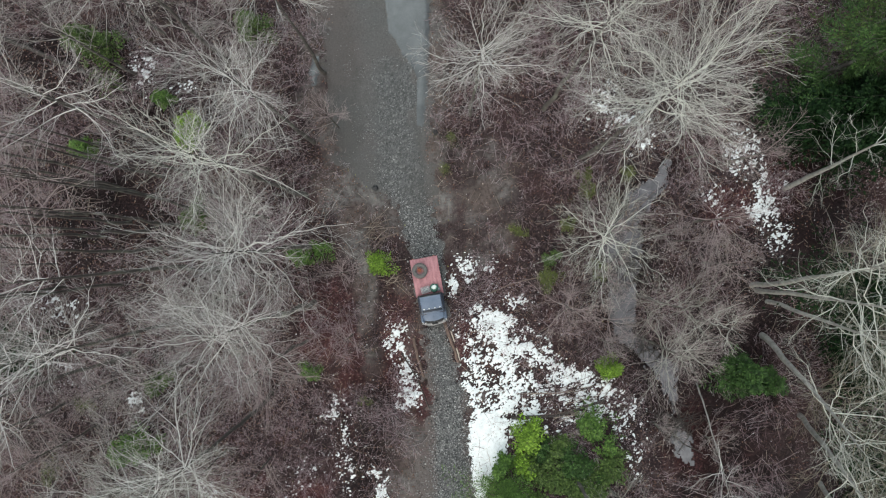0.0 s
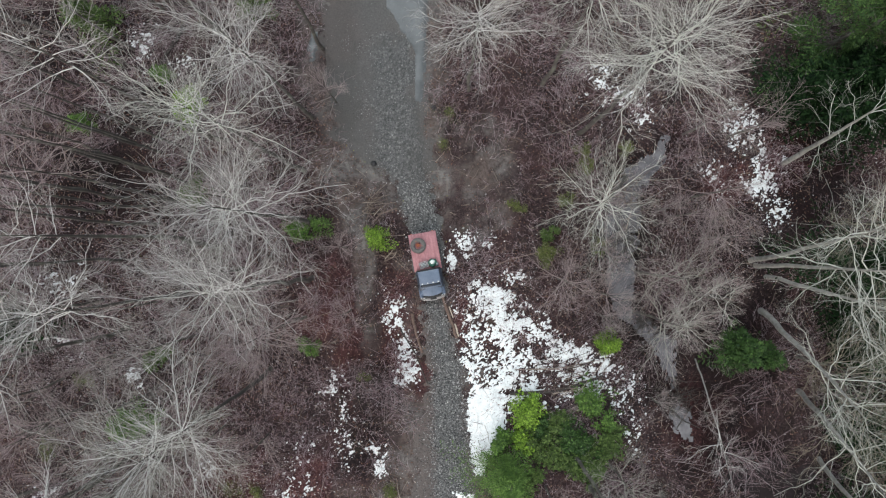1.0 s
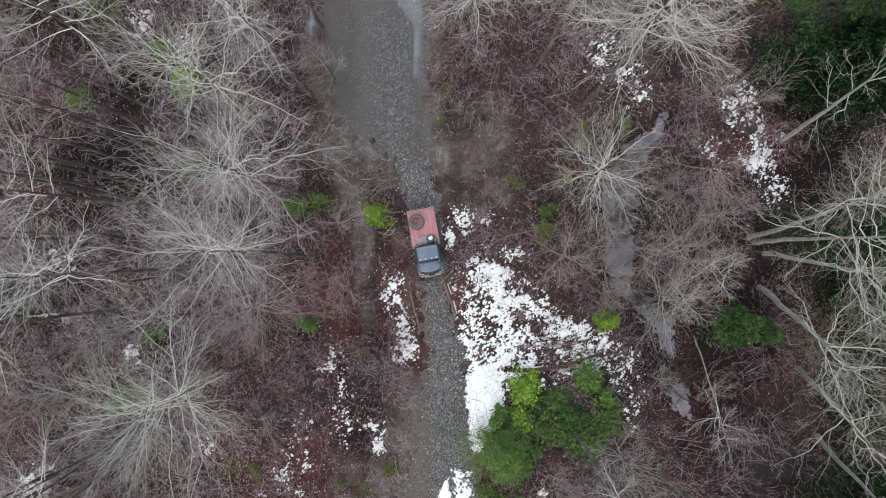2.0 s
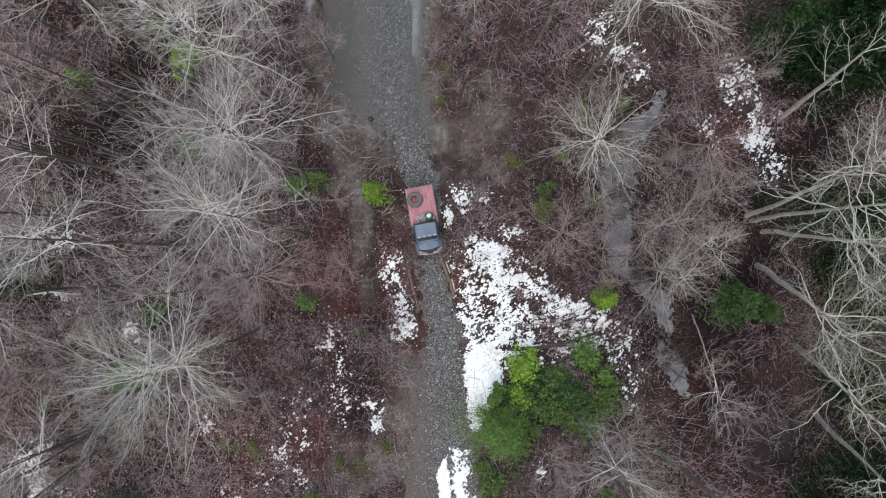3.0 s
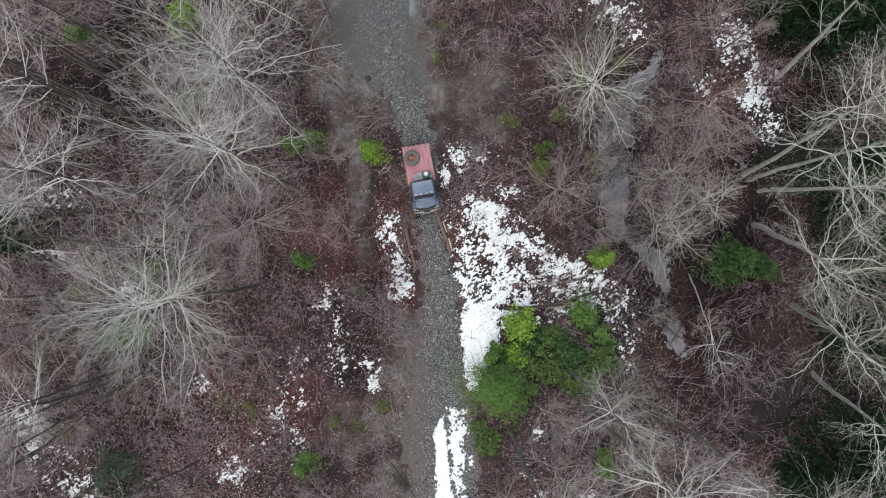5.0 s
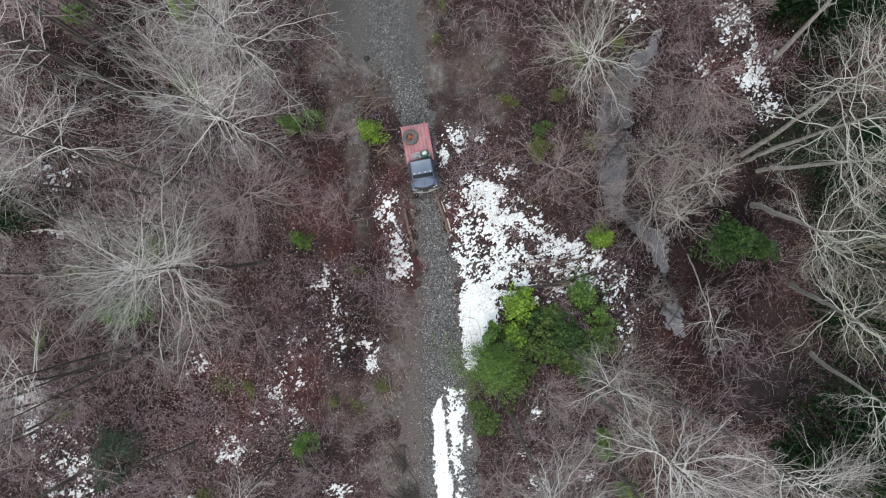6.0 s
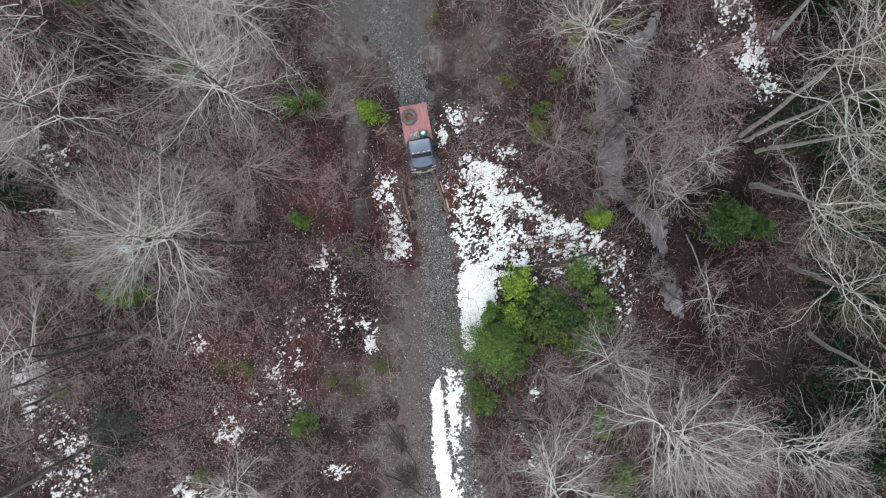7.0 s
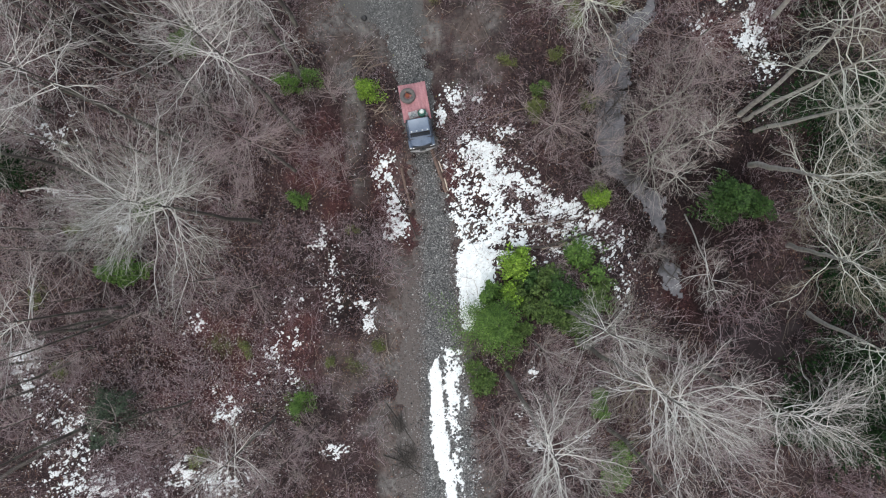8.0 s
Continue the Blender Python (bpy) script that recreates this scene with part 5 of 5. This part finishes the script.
evergreen(-16.4, -27.8, 1.2, 1.3, 329, "olive-green low bush in thin snow", OLIVE, 26, name="evergreen_bush", category="bush", stems=5, side=9, per=5)
evergreen(-15.2, -19.2, 0.9, 1.0, 330, "thin olive-green tufts on leaf litter", OLIVE, 24, (0.07, 0.02), name="evergreen_bush", category="bush", stems=6, side=7, per=3)
evergreen(-5.5, -21.0, 0.8, 1.1, 331, "thin olive-green tufts on leaf litter", OLIVE, 24, (0.07, 0.02), name="evergreen_bush", category="bush", stems=6, side=7, per=3)
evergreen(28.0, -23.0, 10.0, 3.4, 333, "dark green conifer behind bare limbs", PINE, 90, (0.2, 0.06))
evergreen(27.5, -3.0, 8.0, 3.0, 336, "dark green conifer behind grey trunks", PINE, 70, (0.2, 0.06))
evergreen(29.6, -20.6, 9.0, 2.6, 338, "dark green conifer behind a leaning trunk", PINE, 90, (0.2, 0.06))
evergreen(29.0, -14.6, 9.0, 3.0, 339, "dark green conifer with the wood's shade in its colour", PINE, 80, (0.2, 0.06))
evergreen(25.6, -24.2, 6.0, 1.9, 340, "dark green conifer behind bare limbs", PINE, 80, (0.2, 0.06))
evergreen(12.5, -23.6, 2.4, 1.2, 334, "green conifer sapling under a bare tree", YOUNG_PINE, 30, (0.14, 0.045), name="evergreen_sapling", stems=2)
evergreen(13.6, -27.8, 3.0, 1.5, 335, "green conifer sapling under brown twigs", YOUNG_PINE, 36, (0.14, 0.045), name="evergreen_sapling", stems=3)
# Two conifers added to fill the shadow gap with near-black colour.
evergreen(27.0, 9.4, 8.0, 2.8, 337, "added dark conifer with deep shade in its colour beside snow", PINE, 110, (0.24, 0.06), 18, 8)
evergreen(24.8, 8.8, 5.0, 2.0, 361, "added low conifer with shade in its colour at the snow's edge", PINE, 70, (0.2, 0.05))


# ---- the flatbed truck, standing on the track ----
def solid(size, loc=(0, 0, 0), edge=0.02, segments=2, taper=None):
    """A block with rounded edges; taper (x, y) scales its top face."""
    bm = bmesh.new()
    bmesh.ops.create_cube(bm, size=1)
    for v in bm.verts:
        k = taper if taper and v.co.z > 0 else (1, 1)
        v.co = Vector((v.co.x * size[0] * k[0], v.co.y * size[1] * k[1], v.co.z * size[2]))
    if edge:
        bmesh.ops.bevel(bm, geom=bm.edges[:], offset=edge, segments=segments, affect="EDGES", profile=0.6)
    bmesh.ops.translate(bm, vec=loc, verts=bm.verts)
    for f in bm.faces:
        f.smooth = True
    return bm


def bowed(size, loc, edge, bow, drop=0.0, taper=(1, 1)):
    """A rounded block whose front (+y) bows backward, and downward by drop, towards its ends."""
    bm = bmesh.new()
    bmesh.ops.create_cube(bm, size=1)
    bmesh.ops.bevel(bm, geom=bm.edges[:], offset=edge / max(size), segments=3, affect="EDGES", profile=0.6)
    bmesh.ops.subdivide_edges(bm, edges=[e for e in bm.edges if abs(e.verts[0].co.x - e.verts[1].co.x) > 0.5], cuts=9)
    bmesh.ops.subdivide_edges(bm, edges=[e for e in bm.edges if abs(e.verts[0].co.y - e.verts[1].co.y) > 0.5], cuts=3)
    for v in bm.verts:
        x, y, z = v.co
        k = taper if z > 0 else (1, 1)
        f = max(0.0, y + 0.5)
        v.co = Vector((x * size[0] * k[0], y * size[1] * k[1] - bow * f * (2 * x) ** 2, z * size[2] - drop * (0.35 * f * f + (2 * x) ** 4 * 0.65) * (z > 0)))
    bmesh.ops.translate(bm, vec=loc, verts=bm.verts)
    for f in bm.faces:
        f.smooth = True
    return bm


def ring(outer, inner, width, loc, axis="x", steps=28, lugs=0.0):
    """A tyre-like ring with rounded shoulders about the given axis."""
    bm = bmesh.new()
    prof = [(inner, -0.42), (inner + 0.5 * (outer - inner), -0.5), (outer - 0.03, -0.46), (outer, -0.3), (outer, 0.3), (outer - 0.03, 0.46), (inner + 0.5 * (outer - inner), 0.5), (inner, 0.42)]
    rows = []
    for i in range(steps):
        a = 2 * math.pi * i / steps
        bulge = lugs if i % 2 else 0.0
        row = []
        for r, w in prof:
            r2 = r + (bulge if r >= outer - 0.001 else 0)
            u, v, t = r2 * math.cos(a), r2 * math.sin(a), w * width
            co = (t, u, v) if axis == "x" else (u, v, t)
            row.append(bm.verts.new(Vector(co) + Vector(loc)))
        rows.append(row)
    for i in range(steps):
        a, b = rows[i], rows[(i + 1) % steps]
        for j in range(len(prof)):
            j2 = (j + 1) % len(prof)
            bm.faces.new((a[j], b[j], b[j2], a[j2]))
    bmesh.ops.recalc_face_normals(bm, faces=bm.faces)
    for f in bm.faces:
        f.smooth = True
    return bm


def rod(points, radius, sides=8):
    return mesh_np("rod", *tubes([points], [[radius] * len(points)], sides))


# One dark paint twice: sky sheen coloured into the tops, darker copy for sides.
SKY_LIT_PAINT = varied("sky_lit_blue_paint", (0.078, 0.108, 0.165), (0.135, 0.172, 0.235), 2.5, 0.28, 0.001, spec=0.6)
SHADED_PAINT = varied("shaded_blue_body_paint", (0.011, 0.016, 0.028), (0.026, 0.035, 0.056), 2.5, 0.3, 0.001, spec=0.6)
BLACK = varied("black_trim", (0.012, 0.012, 0.013), (0.03, 0.03, 0.032), 6, 0.5, 0.002)
RUBBER = varied("worn_rubber", (0.05, 0.05, 0.05), (0.16, 0.15, 0.145), 9, 0.85, 0.004)
GLASS = varied("dark_tinted_glass", (0.012, 0.015, 0.018), (0.022, 0.025, 0.03), 3, 0.06, 0.0, spec=0.6)
STEEL = varied("dull_steel", (0.2, 0.2, 0.2), (0.38, 0.37, 0.36), 8, 0.45, 0.002, metal=0.7)
LAMP = varied("clear_lamp_lens", (0.65, 0.66, 0.66), (0.85, 0.86, 0.86), 10, 0.15, 0.0, spec=0.6)
RED = varied("faded_red_deck_paint", (0.25, 0.11, 0.122), (0.45, 0.225, 0.245), 1.9, 0.7, 0.003, per_object=0.05)
red_nodes = RED.node_tree
red_shader = red_nodes.nodes["Principled BSDF"]
scuffs = ramp(red_nodes, noise_tex(red_nodes, 5.5, 5, 0.72), [(0.6, (0, 0, 0)), (0.7, (0.6, 0.6, 0.6))])
red_nodes.links.new(mix(red_nodes, scuffs, red_shader.inputs["Base Color"].links[0].from_socket, (0.5, 0.4, 0.4)), red_shader.inputs["Base Color"])
ORANGE = varied("orange_red_strap", (0.22, 0.06, 0.035), (0.55, 0.2, 0.1), 10, 0.7, 0.004)
GREEN_BAG = varied("dark_green_sack", (0.02, 0.07, 0.05), (0.07, 0.2, 0.15), 6, 0.6, 0.01)
WIRE = varied("galvanised_wire", (0.4, 0.42, 0.43), (0.62, 0.64, 0.65), 9, 0.45, 0.002, metal=0.5)
PALE_BAG = varied("pale_plastic_sack", (0.55, 0.62, 0.6), (0.82, 0.85, 0.83), 6, 0.5, 0.01)
GREY_BAG = varied("grey_blue_sack", (0.1, 0.12, 0.13), (0.32, 0.36, 0.37), 8, 0.6, 0.01)

TRUCK_AT = pose(-0.98, -2.94, at(-0.98, -2.94) + 0.02, 0, 0, 190.3)  # its own +y is forward


def build_truck():
    truck = thing("flatbed_truck", TRUCK_AT, "old dark blue-grey flatbed truck with a faded red deck", "truck")
    part("chassis", solid((0.8, 4.3, 0.16), (0, 0.0, 0.62), 0.02), BLACK, truck)
    body = part("cab", solid((1.78, 1.36, 0.62), (0, 0.98, 0.98), 0.07, 3), SHADED_PAINT, truck, "dark blue-grey painted cab")
    part("roof", solid((1.52, 0.98, 0.1), (0, 0.8, 1.79), 0.045, 3, (0.95, 0.94)), SKY_LIT_PAINT, body)
    for sx in (-1, 1):
        part("door", solid((0.035, 0.92, 0.56), (sx * 0.895, 0.92, 1.0), 0.015), SHADED_PAINT, body)
        part("side_window", solid((0.02, 0.8, 0.36), (sx * 0.755, 0.84, 1.52), 0.008), GLASS, body, "dark side glass")
        part("pillar", solid((0.06, 0.07, 0.5), (sx * 0.73, 0.36, 1.52), 0.015), SKY_LIT_PAINT, body)
        part("pillar", mesh_np("pillar", *tubes([[(sx * 0.74, 1.49, 1.27), (sx * 0.72, 1.28, 1.76)]], [[0.035, 0.035]], 6)), SKY_LIT_PAINT, body)
    wind = solid((1.42, 0.03, 0.55), (0, 0, 0), 0.01)
    bmesh.ops.rotate(wind, cent=(0, 0, 0), matrix=Matrix.Rotation(radians(22), 3, "X"), verts=wind.verts)
    bmesh.ops.translate(wind, vec=(0, 1.38, 1.53), verts=wind.verts)
    part("windscreen", wind, GLASS, truck, "dark raked windscreen")
    part("rear_window", solid((1.36, 0.03, 0.42), (0, 0.31, 1.52), 0.01), GLASS, truck, "dark rear glass")
    part("roof_rail", solid((1.5, 0.05, 0.05), (0, 0.33, 1.79), 0.012), BLACK, truck)
    for sx in (-0.56, -0.2, 0.2, 0.56):
        part("roof_lamp", solid((0.09, 0.07, 0.05), (sx, 1.2, 1.85), 0.015), LAMP, truck, "small clear roof marker lamp")
    hood = part("hood", bowed((1.56, 0.7, 0.32), (0, 1.83, 1.14), 0.12, 0.16, 0.1, (0.94, 0.96)), SKY_LIT_PAINT, truck)
    part("cowl", solid((1.46, 0.16, 0.07), (0, 1.5, 1.28), 0.02), SKY_LIT_PAINT, hood)
    part("hood_seam", solid((0.012, 0.4, 0.012), (0, 1.78, 1.288), 0.003), BLACK, hood)
    for sx in (-1, 1):
        part("fender", solid((0.3, 0.8, 0.34), (sx * 0.8, 1.84, 0.96), 0.13, 5, (0.8, 0.86)), SKY_LIT_PAINT, truck)
        lamp = part("headlight", ring(0.09, 0.01, 0.06, (0, 0, 0), "x", 16), LAMP, truck, "round clear headlight")
        lamp.matrix_basis = pose(sx * 0.62, 2.24, 1.05, 0, 0, 90)
        part("indicator", solid((0.1, 0.05, 0.06), (sx * 0.82, 2.2, 1.1), 0.015), LAMP, truck)
        part("mirror", solid((0.1, 0.06, 0.17), (sx * 1.0, 1.42, 1.42), 0.02), BLACK, truck)
        part("mirror_arm", rod([(sx * 0.8, 1.4, 1.3), (sx * 0.97, 1.42, 1.38)], 0.012), BLACK, truck)
    part("grille", solid((1.34, 0.14, 0.3), (0, 2.2, 0.98), 0.02), BLACK, truck)
    part("front_bumper", bowed((1.9, 0.2, 0.18), (0, 2.42, 0.76), 0.05, 0.2), STEEL, truck, "dull curved steel front bumper")
    part("winch", solid((0.44, 0.12, 0.1), (0, 2.4, 0.89), 0.04), BLACK, truck)
    # the deck: boards side by side on steel bearers
    deck = part("deck_frame", solid((1.9, 2.68, 0.1), (0, -1.02, 1.0), 0.015), BLACK, truck)
    for i in range(8):
        part("board", solid((0.2332, 2.66, 0.035), (-0.819 + 0.234 * i, -1.02, 1.068 + 0.0006 * (i % 3)), 0.0015, 1), RED, deck, "" if i else "faded red deck board")
    for sx in (-1, 1):
        part("side_rail", solid((0.05, 2.7, 0.09), (sx * 0.955, -1.02, 1.06), 0.012), RED, deck)
        part("tail_lamp", solid((0.14, 0.04, 0.08), (sx * 0.75, -2.38, 0.95), 0.01), ORANGE, deck)
    part("headboard", solid((1.7, 0.06, 0.5), (0, 0.27, 1.3), 0.015), BLACK, deck, "black headboard behind the cab")
    for sx in (-1, 1):
        for wy in (1.93, -1.2):
            wheel = part("wheel", ring(0.39, 0.22, 0.26, (0, 0, 0), "x", 32, 0.012), RUBBER, truck, "lugged black tyre")
            wheel.matrix_basis = pose(sx * 0.72, wy, 0.39)
            part("rim", ring(0.225, 0.04, 0.18, (0, 0, 0), "x", 20), STEEL, wheel, "dull steel rim")
        part("mudguard", solid((0.28, 0.95, 0.05), (sx * 0.74, -1.2, 0.86), 0.02), BLACK, truck)
    return truck


def on_deck(x, y, z=1.1, turn=0):
    return TRUCK_AT @ pose(x, y, z, 0, 0, turn)


def sack(name, m, size, mat, label, seed):
    bm = bmesh.new()
    bmesh.ops.create_icosphere(bm, subdivisions=3, radius=1)
    for v in bm.verts:
        w = 1 + 0.3 * noise.noise(v.co * 2.1 + Vector((seed, 0, 0))) + 0.12 * noise.noise(v.co * 6 + Vector((0, seed, 0)))
        v.co = Vector((v.co.x * size[0] * w, v.co.y * size[1] * w, max(0.0, 0.45 + v.co.z * 0.55 * w) * size[2]))
    me = bpy.data.meshes.new(name)
    for f in bm.faces:
        f.smooth = True
    bm.to_mesh(me)
    bm.free()
    me.materials.append(mat)
    ob = new(name, me)
    ob.matrix_world = m
    return tagged(ob, label, "sack", "load on the truck deck")


build_truck()
spare = thing("spare_tyre", on_deck(0.4, -1.5, 1.2), "worn grey spare tyre lying flat on the red deck", "tyre")
part("tyre", ring(0.54, 0.25, 0.26, (0, 0, 0), "z", 36, 0.025), RUBBER, spare)
straps = thing("strap_coil", on_deck(0.42, -1.55, 1.12), "tangled orange-red straps heaped inside the spare tyre", "strap")
rng = np.random.default_rng(9)
for i in range(9):
    a = rng.uniform(0, 6.28, 6).cumsum() * 0.3
    r = rng.uniform(0.03, 0.15, 6)
    part("strap", rod([(r[j] * math.cos(a[j]), r[j] * math.sin(a[j]), 0.05 + 0.03 * j * rng.uniform(0.5, 1.1)) for j in range(6)], 0.018, 5), ORANGE, straps)
for k, (dx, dy) in enumerate(((-0.55, 0.22), (0.16, -0.5), (0.1, 0.42))):
    part("strap_end", rod([(0.02, 0.0, 0.2), (dx * 0.5, dy * 0.5, 0.24), (dx, dy, 0.02)], 0.012, 5), ORANGE, straps)
crate = thing("wire_crate", on_deck(0.24, -0.1, 1.095, 8), "grey wire crate on the red deck", "crate")
for i in range(7):
    u = -0.3 + 0.1 * i
    for z in (0.02, 0.24):
        part("wire", rod([(u, -0.22, z), (u, 0.22, z)], 0.014, 5), WIRE, crate)
        if abs(u) < 0.25:
            part("wire", rod([(-0.3, u, z + 0.015), (0.3, u, z + 0.015)], 0.014, 5), WIRE, crate)
    for y in (-0.22, 0.22):
        part("wire", rod([(u, y, 0.0), (u, y, 0.25)], 0.012, 5), WIRE, crate)
sack("sack", on_deck(0.24, -0.1, 1.1), (0.2, 0.14, 0.2), GREY_BAG, "grey-blue bundle inside the wire crate", 3.0)
sack("sack", on_deck(-0.4, -0.14, 1.09), (0.3, 0.28, 0.3), GREEN_BAG, "dark green sack on the deck", 7.0)
sack("sack", on_deck(-0.38, -0.2, 1.28), (0.17, 0.15, 0.2), PALE_BAG, "white plastic bag on a green sack", 12.0)
sack("sack", on_deck(-0.68, 0.0, 1.09), (0.12, 0.14, 0.22), GREY_BAG, "small grey bag on the deck's corner", 15.0)


# ---- logs, poles and stones ----
def fallen_log(points, radius, mat, label, seed, name="log", category="log"):
    rng = np.random.default_rng(seed)
    pts = np.asarray(points, float)
    s = np.linspace(0, len(pts) - 1, 14)
    p = np.stack([np.interp(s, np.arange(len(pts)), pts[:, i]) for i in range(2)], -1) + rng.normal(0, radius * 0.16, (14, 2))
    z = surface(p[:, 0], p[:, 1]) + radius * 0.75
    r = radius * np.linspace(1, 0.72, 14) * rng.uniform(0.88, 1.1, 14)
    v, f = tubes(np.concatenate([p, z[:, None]], 1)[None], r[None], 9)
    bm = bmesh.new()
    vs = [bm.verts.new(c) for c in v]
    for q in f:
        bm.faces.new([vs[i] for i in q])
    bm.faces.new(vs[:9][::-1])
    bm.faces.new(vs[-9:])
    for face in bm.faces:
        face.smooth = len(face.verts) == 4
    me = bpy.data.meshes.new(name)
    bm.to_mesh(me)
    bm.free()
    me.materials.append(mat)
    return tagged(new(name, me), label, category)


fallen_log([(-0.2, -4.3), (0.15, -5.4), (0.6, -6.7), (1.15, -8.2)], 0.15, LOG_WOOD, "dull brown split log along the track's edge", 1)
fallen_log([(0.56, -5.95), (0.84, -6.75)], 0.05, PALE_WOOD, "pale freshly split pole beside a brown log", 2, "split_pole", "pole")
fallen_log([(0.98, -7.2), (1.25, -8.15)], 0.06, PALE_WOOD, "pale freshly split pole beside a brown log", 22, "split_pole", "pole")
fallen_log([(-2.15, -6.4), (-1.85, -7.8), (-1.42, -9.3)], 0.12, LOG_WOOD, "weathered brown log edging the gravel", 3)
fallen_log([(-3.0, -7.6), (-1.9, -9.4), (-1.0, -11.6)], 0.06, DARK_WOOD, "dark thin pole across the ragged snow", 23, "fallen_branch", "branch")
fallen_log([(5.0, -12.3), (8.5, -12.2), (11.8, -11.0)], 0.13, DARK_WOOD, "dark fallen tree trunk lying across the snow", 4)
fallen_log([(7.5, -11.0), (10.5, -10.2), (12.4, -9.0)], 0.05, DARK_WOOD, "thin dark branch lying over snow", 5, "fallen_branch", "branch")
fallen_log([(8.5, -12.6), (11.0, -12.9), (12.6, -12.4)], 0.045, DARK_WOOD, "thin dark branch lying over snow", 6, "fallen_branch", "branch")
fallen_log([(12.3, -2.9), (13.9, -1.2)], 0.06, DARK_WOOD, "dark branch lying across the stream water", 7, "fallen_branch", "branch")
fallen_log([(12.3, -5.6), (14.2, -5.5)], 0.05, DARK_WOOD, "dark branch lying across the stream water", 8, "fallen_branch", "branch")
fallen_log([(16.3, -12.0), (18.2, -13.6)], 0.06, DARK_WOOD, "dark branch lying across the pool", 9, "fallen_branch", "branch")
fallen_log([(16.6, -13.3), (17.6, -14.3), (18.8, -14.8)], 0.05, DARK_WOOD, "dark branch lying across the pool", 19, "fallen_branch", "branch")
fallen_log([(16.2, -11.0), (17.9, -11.5)], 0.045, DARK_WOOD, "dark branch lying across the pool", 20, "fallen_branch", "branch")
fallen_log([(17.2, -14.9), (18.3, -13.2)], 0.035, DARK_WOOD, "dark branch lying across the pool", 21, "fallen_branch", "branch")
fallen_log([(3.4, -3.2), (5.0, -2.5), (7.2, -2.0)], 0.05, STICKS, "thin grey pole lying in brush", 10, "fallen_branch", "branch")
fallen_log([(-29.6, -8.35), (-28.0, -8.1), (-25.7, -8.3)], 0.075, BLEACHED_WOOD, "long bleached white log with snow on it", 11)
fallen_log([(-18.6, 14.2), (-21.2, 9.6)], 0.16, DARK_WOOD, "dark fallen trunk beside snow", 12)
fallen_log([(-30.8, -19.6), (-27.5, -18.6), (-24.0, -17.6), (-19.5, -16.9)], 0.15, DARK_WOOD, "dark fallen trunk under bare branches", 13)
fallen_log([(-30.8, -28.9), (-27.5, -26.9), (-24.9, -25.3)], 0.16, DARK_WOOD, "dark fallen trunk beside thin snow", 14)
fallen_log([(-32.5, 15.4), (-27.0, 13.2), (-21.4, 11.0)], 0.17, DARK_WOOD, "dark fallen trunk in wet leaves under trees", 18)
fallen_log([(-20.6, -27.2), (-18.6, -25.0), (-17.3, -23.6)], 0.07, DARK_WOOD, "thin dark fallen branch on leaf litter", 15, "fallen_branch", "branch")
fallen_log([(-3.2, -23.6), (-2.2, -25.0), (-1.1, -26.6)], 0.05, DARK_WOOD, "dark broken limb in mud beside the track", 24, "fallen_branch", "branch")
fallen_log([(-3.4, -27.4), (-2.0, -27.9), (-0.6, -28.9)], 0.06, DARK_WOOD, "dark broken limb in mud beside the track", 25, "fallen_branch", "branch")
fallen_log([(-4.6, 0.7), (-3.2, 1.2)], 0.07, STICKS, "broken branch in brush by the track", 16, "fallen_branch", "branch")
fallen_log([(-5.0, 0.0), (-3.9, 1.3)], 0.06, STICKS, "broken branch in brush by the track", 17, "fallen_branch", "branch")


def stone(x, y, size, label, seed):
    bm = bmesh.new()
    bmesh.ops.create_icosphere(bm, subdivisions=2, radius=size)
    for v in bm.verts:
        v.co *= 1 + 0.35 * noise.noise(v.co / size * 1.4 + Vector((seed, seed, 0)))
        v.co.z *= 0.7
    me = bpy.data.meshes.new("rock")
    bm.to_mesh(me)
    bm.free()
    me.materials.append(BLACK)
    ob = new("rock", me)
    ob.location = (x, y, at(x, y) + size * 0.35)
    return tagged(ob, label, "rock")


stone(-4.9, 4.4, 0.22, "dark wet rock in the muddy turnout", 3.0)
stone(-0.55, 8.4, 0.2, "dark rock beside the puddle", 5.0)
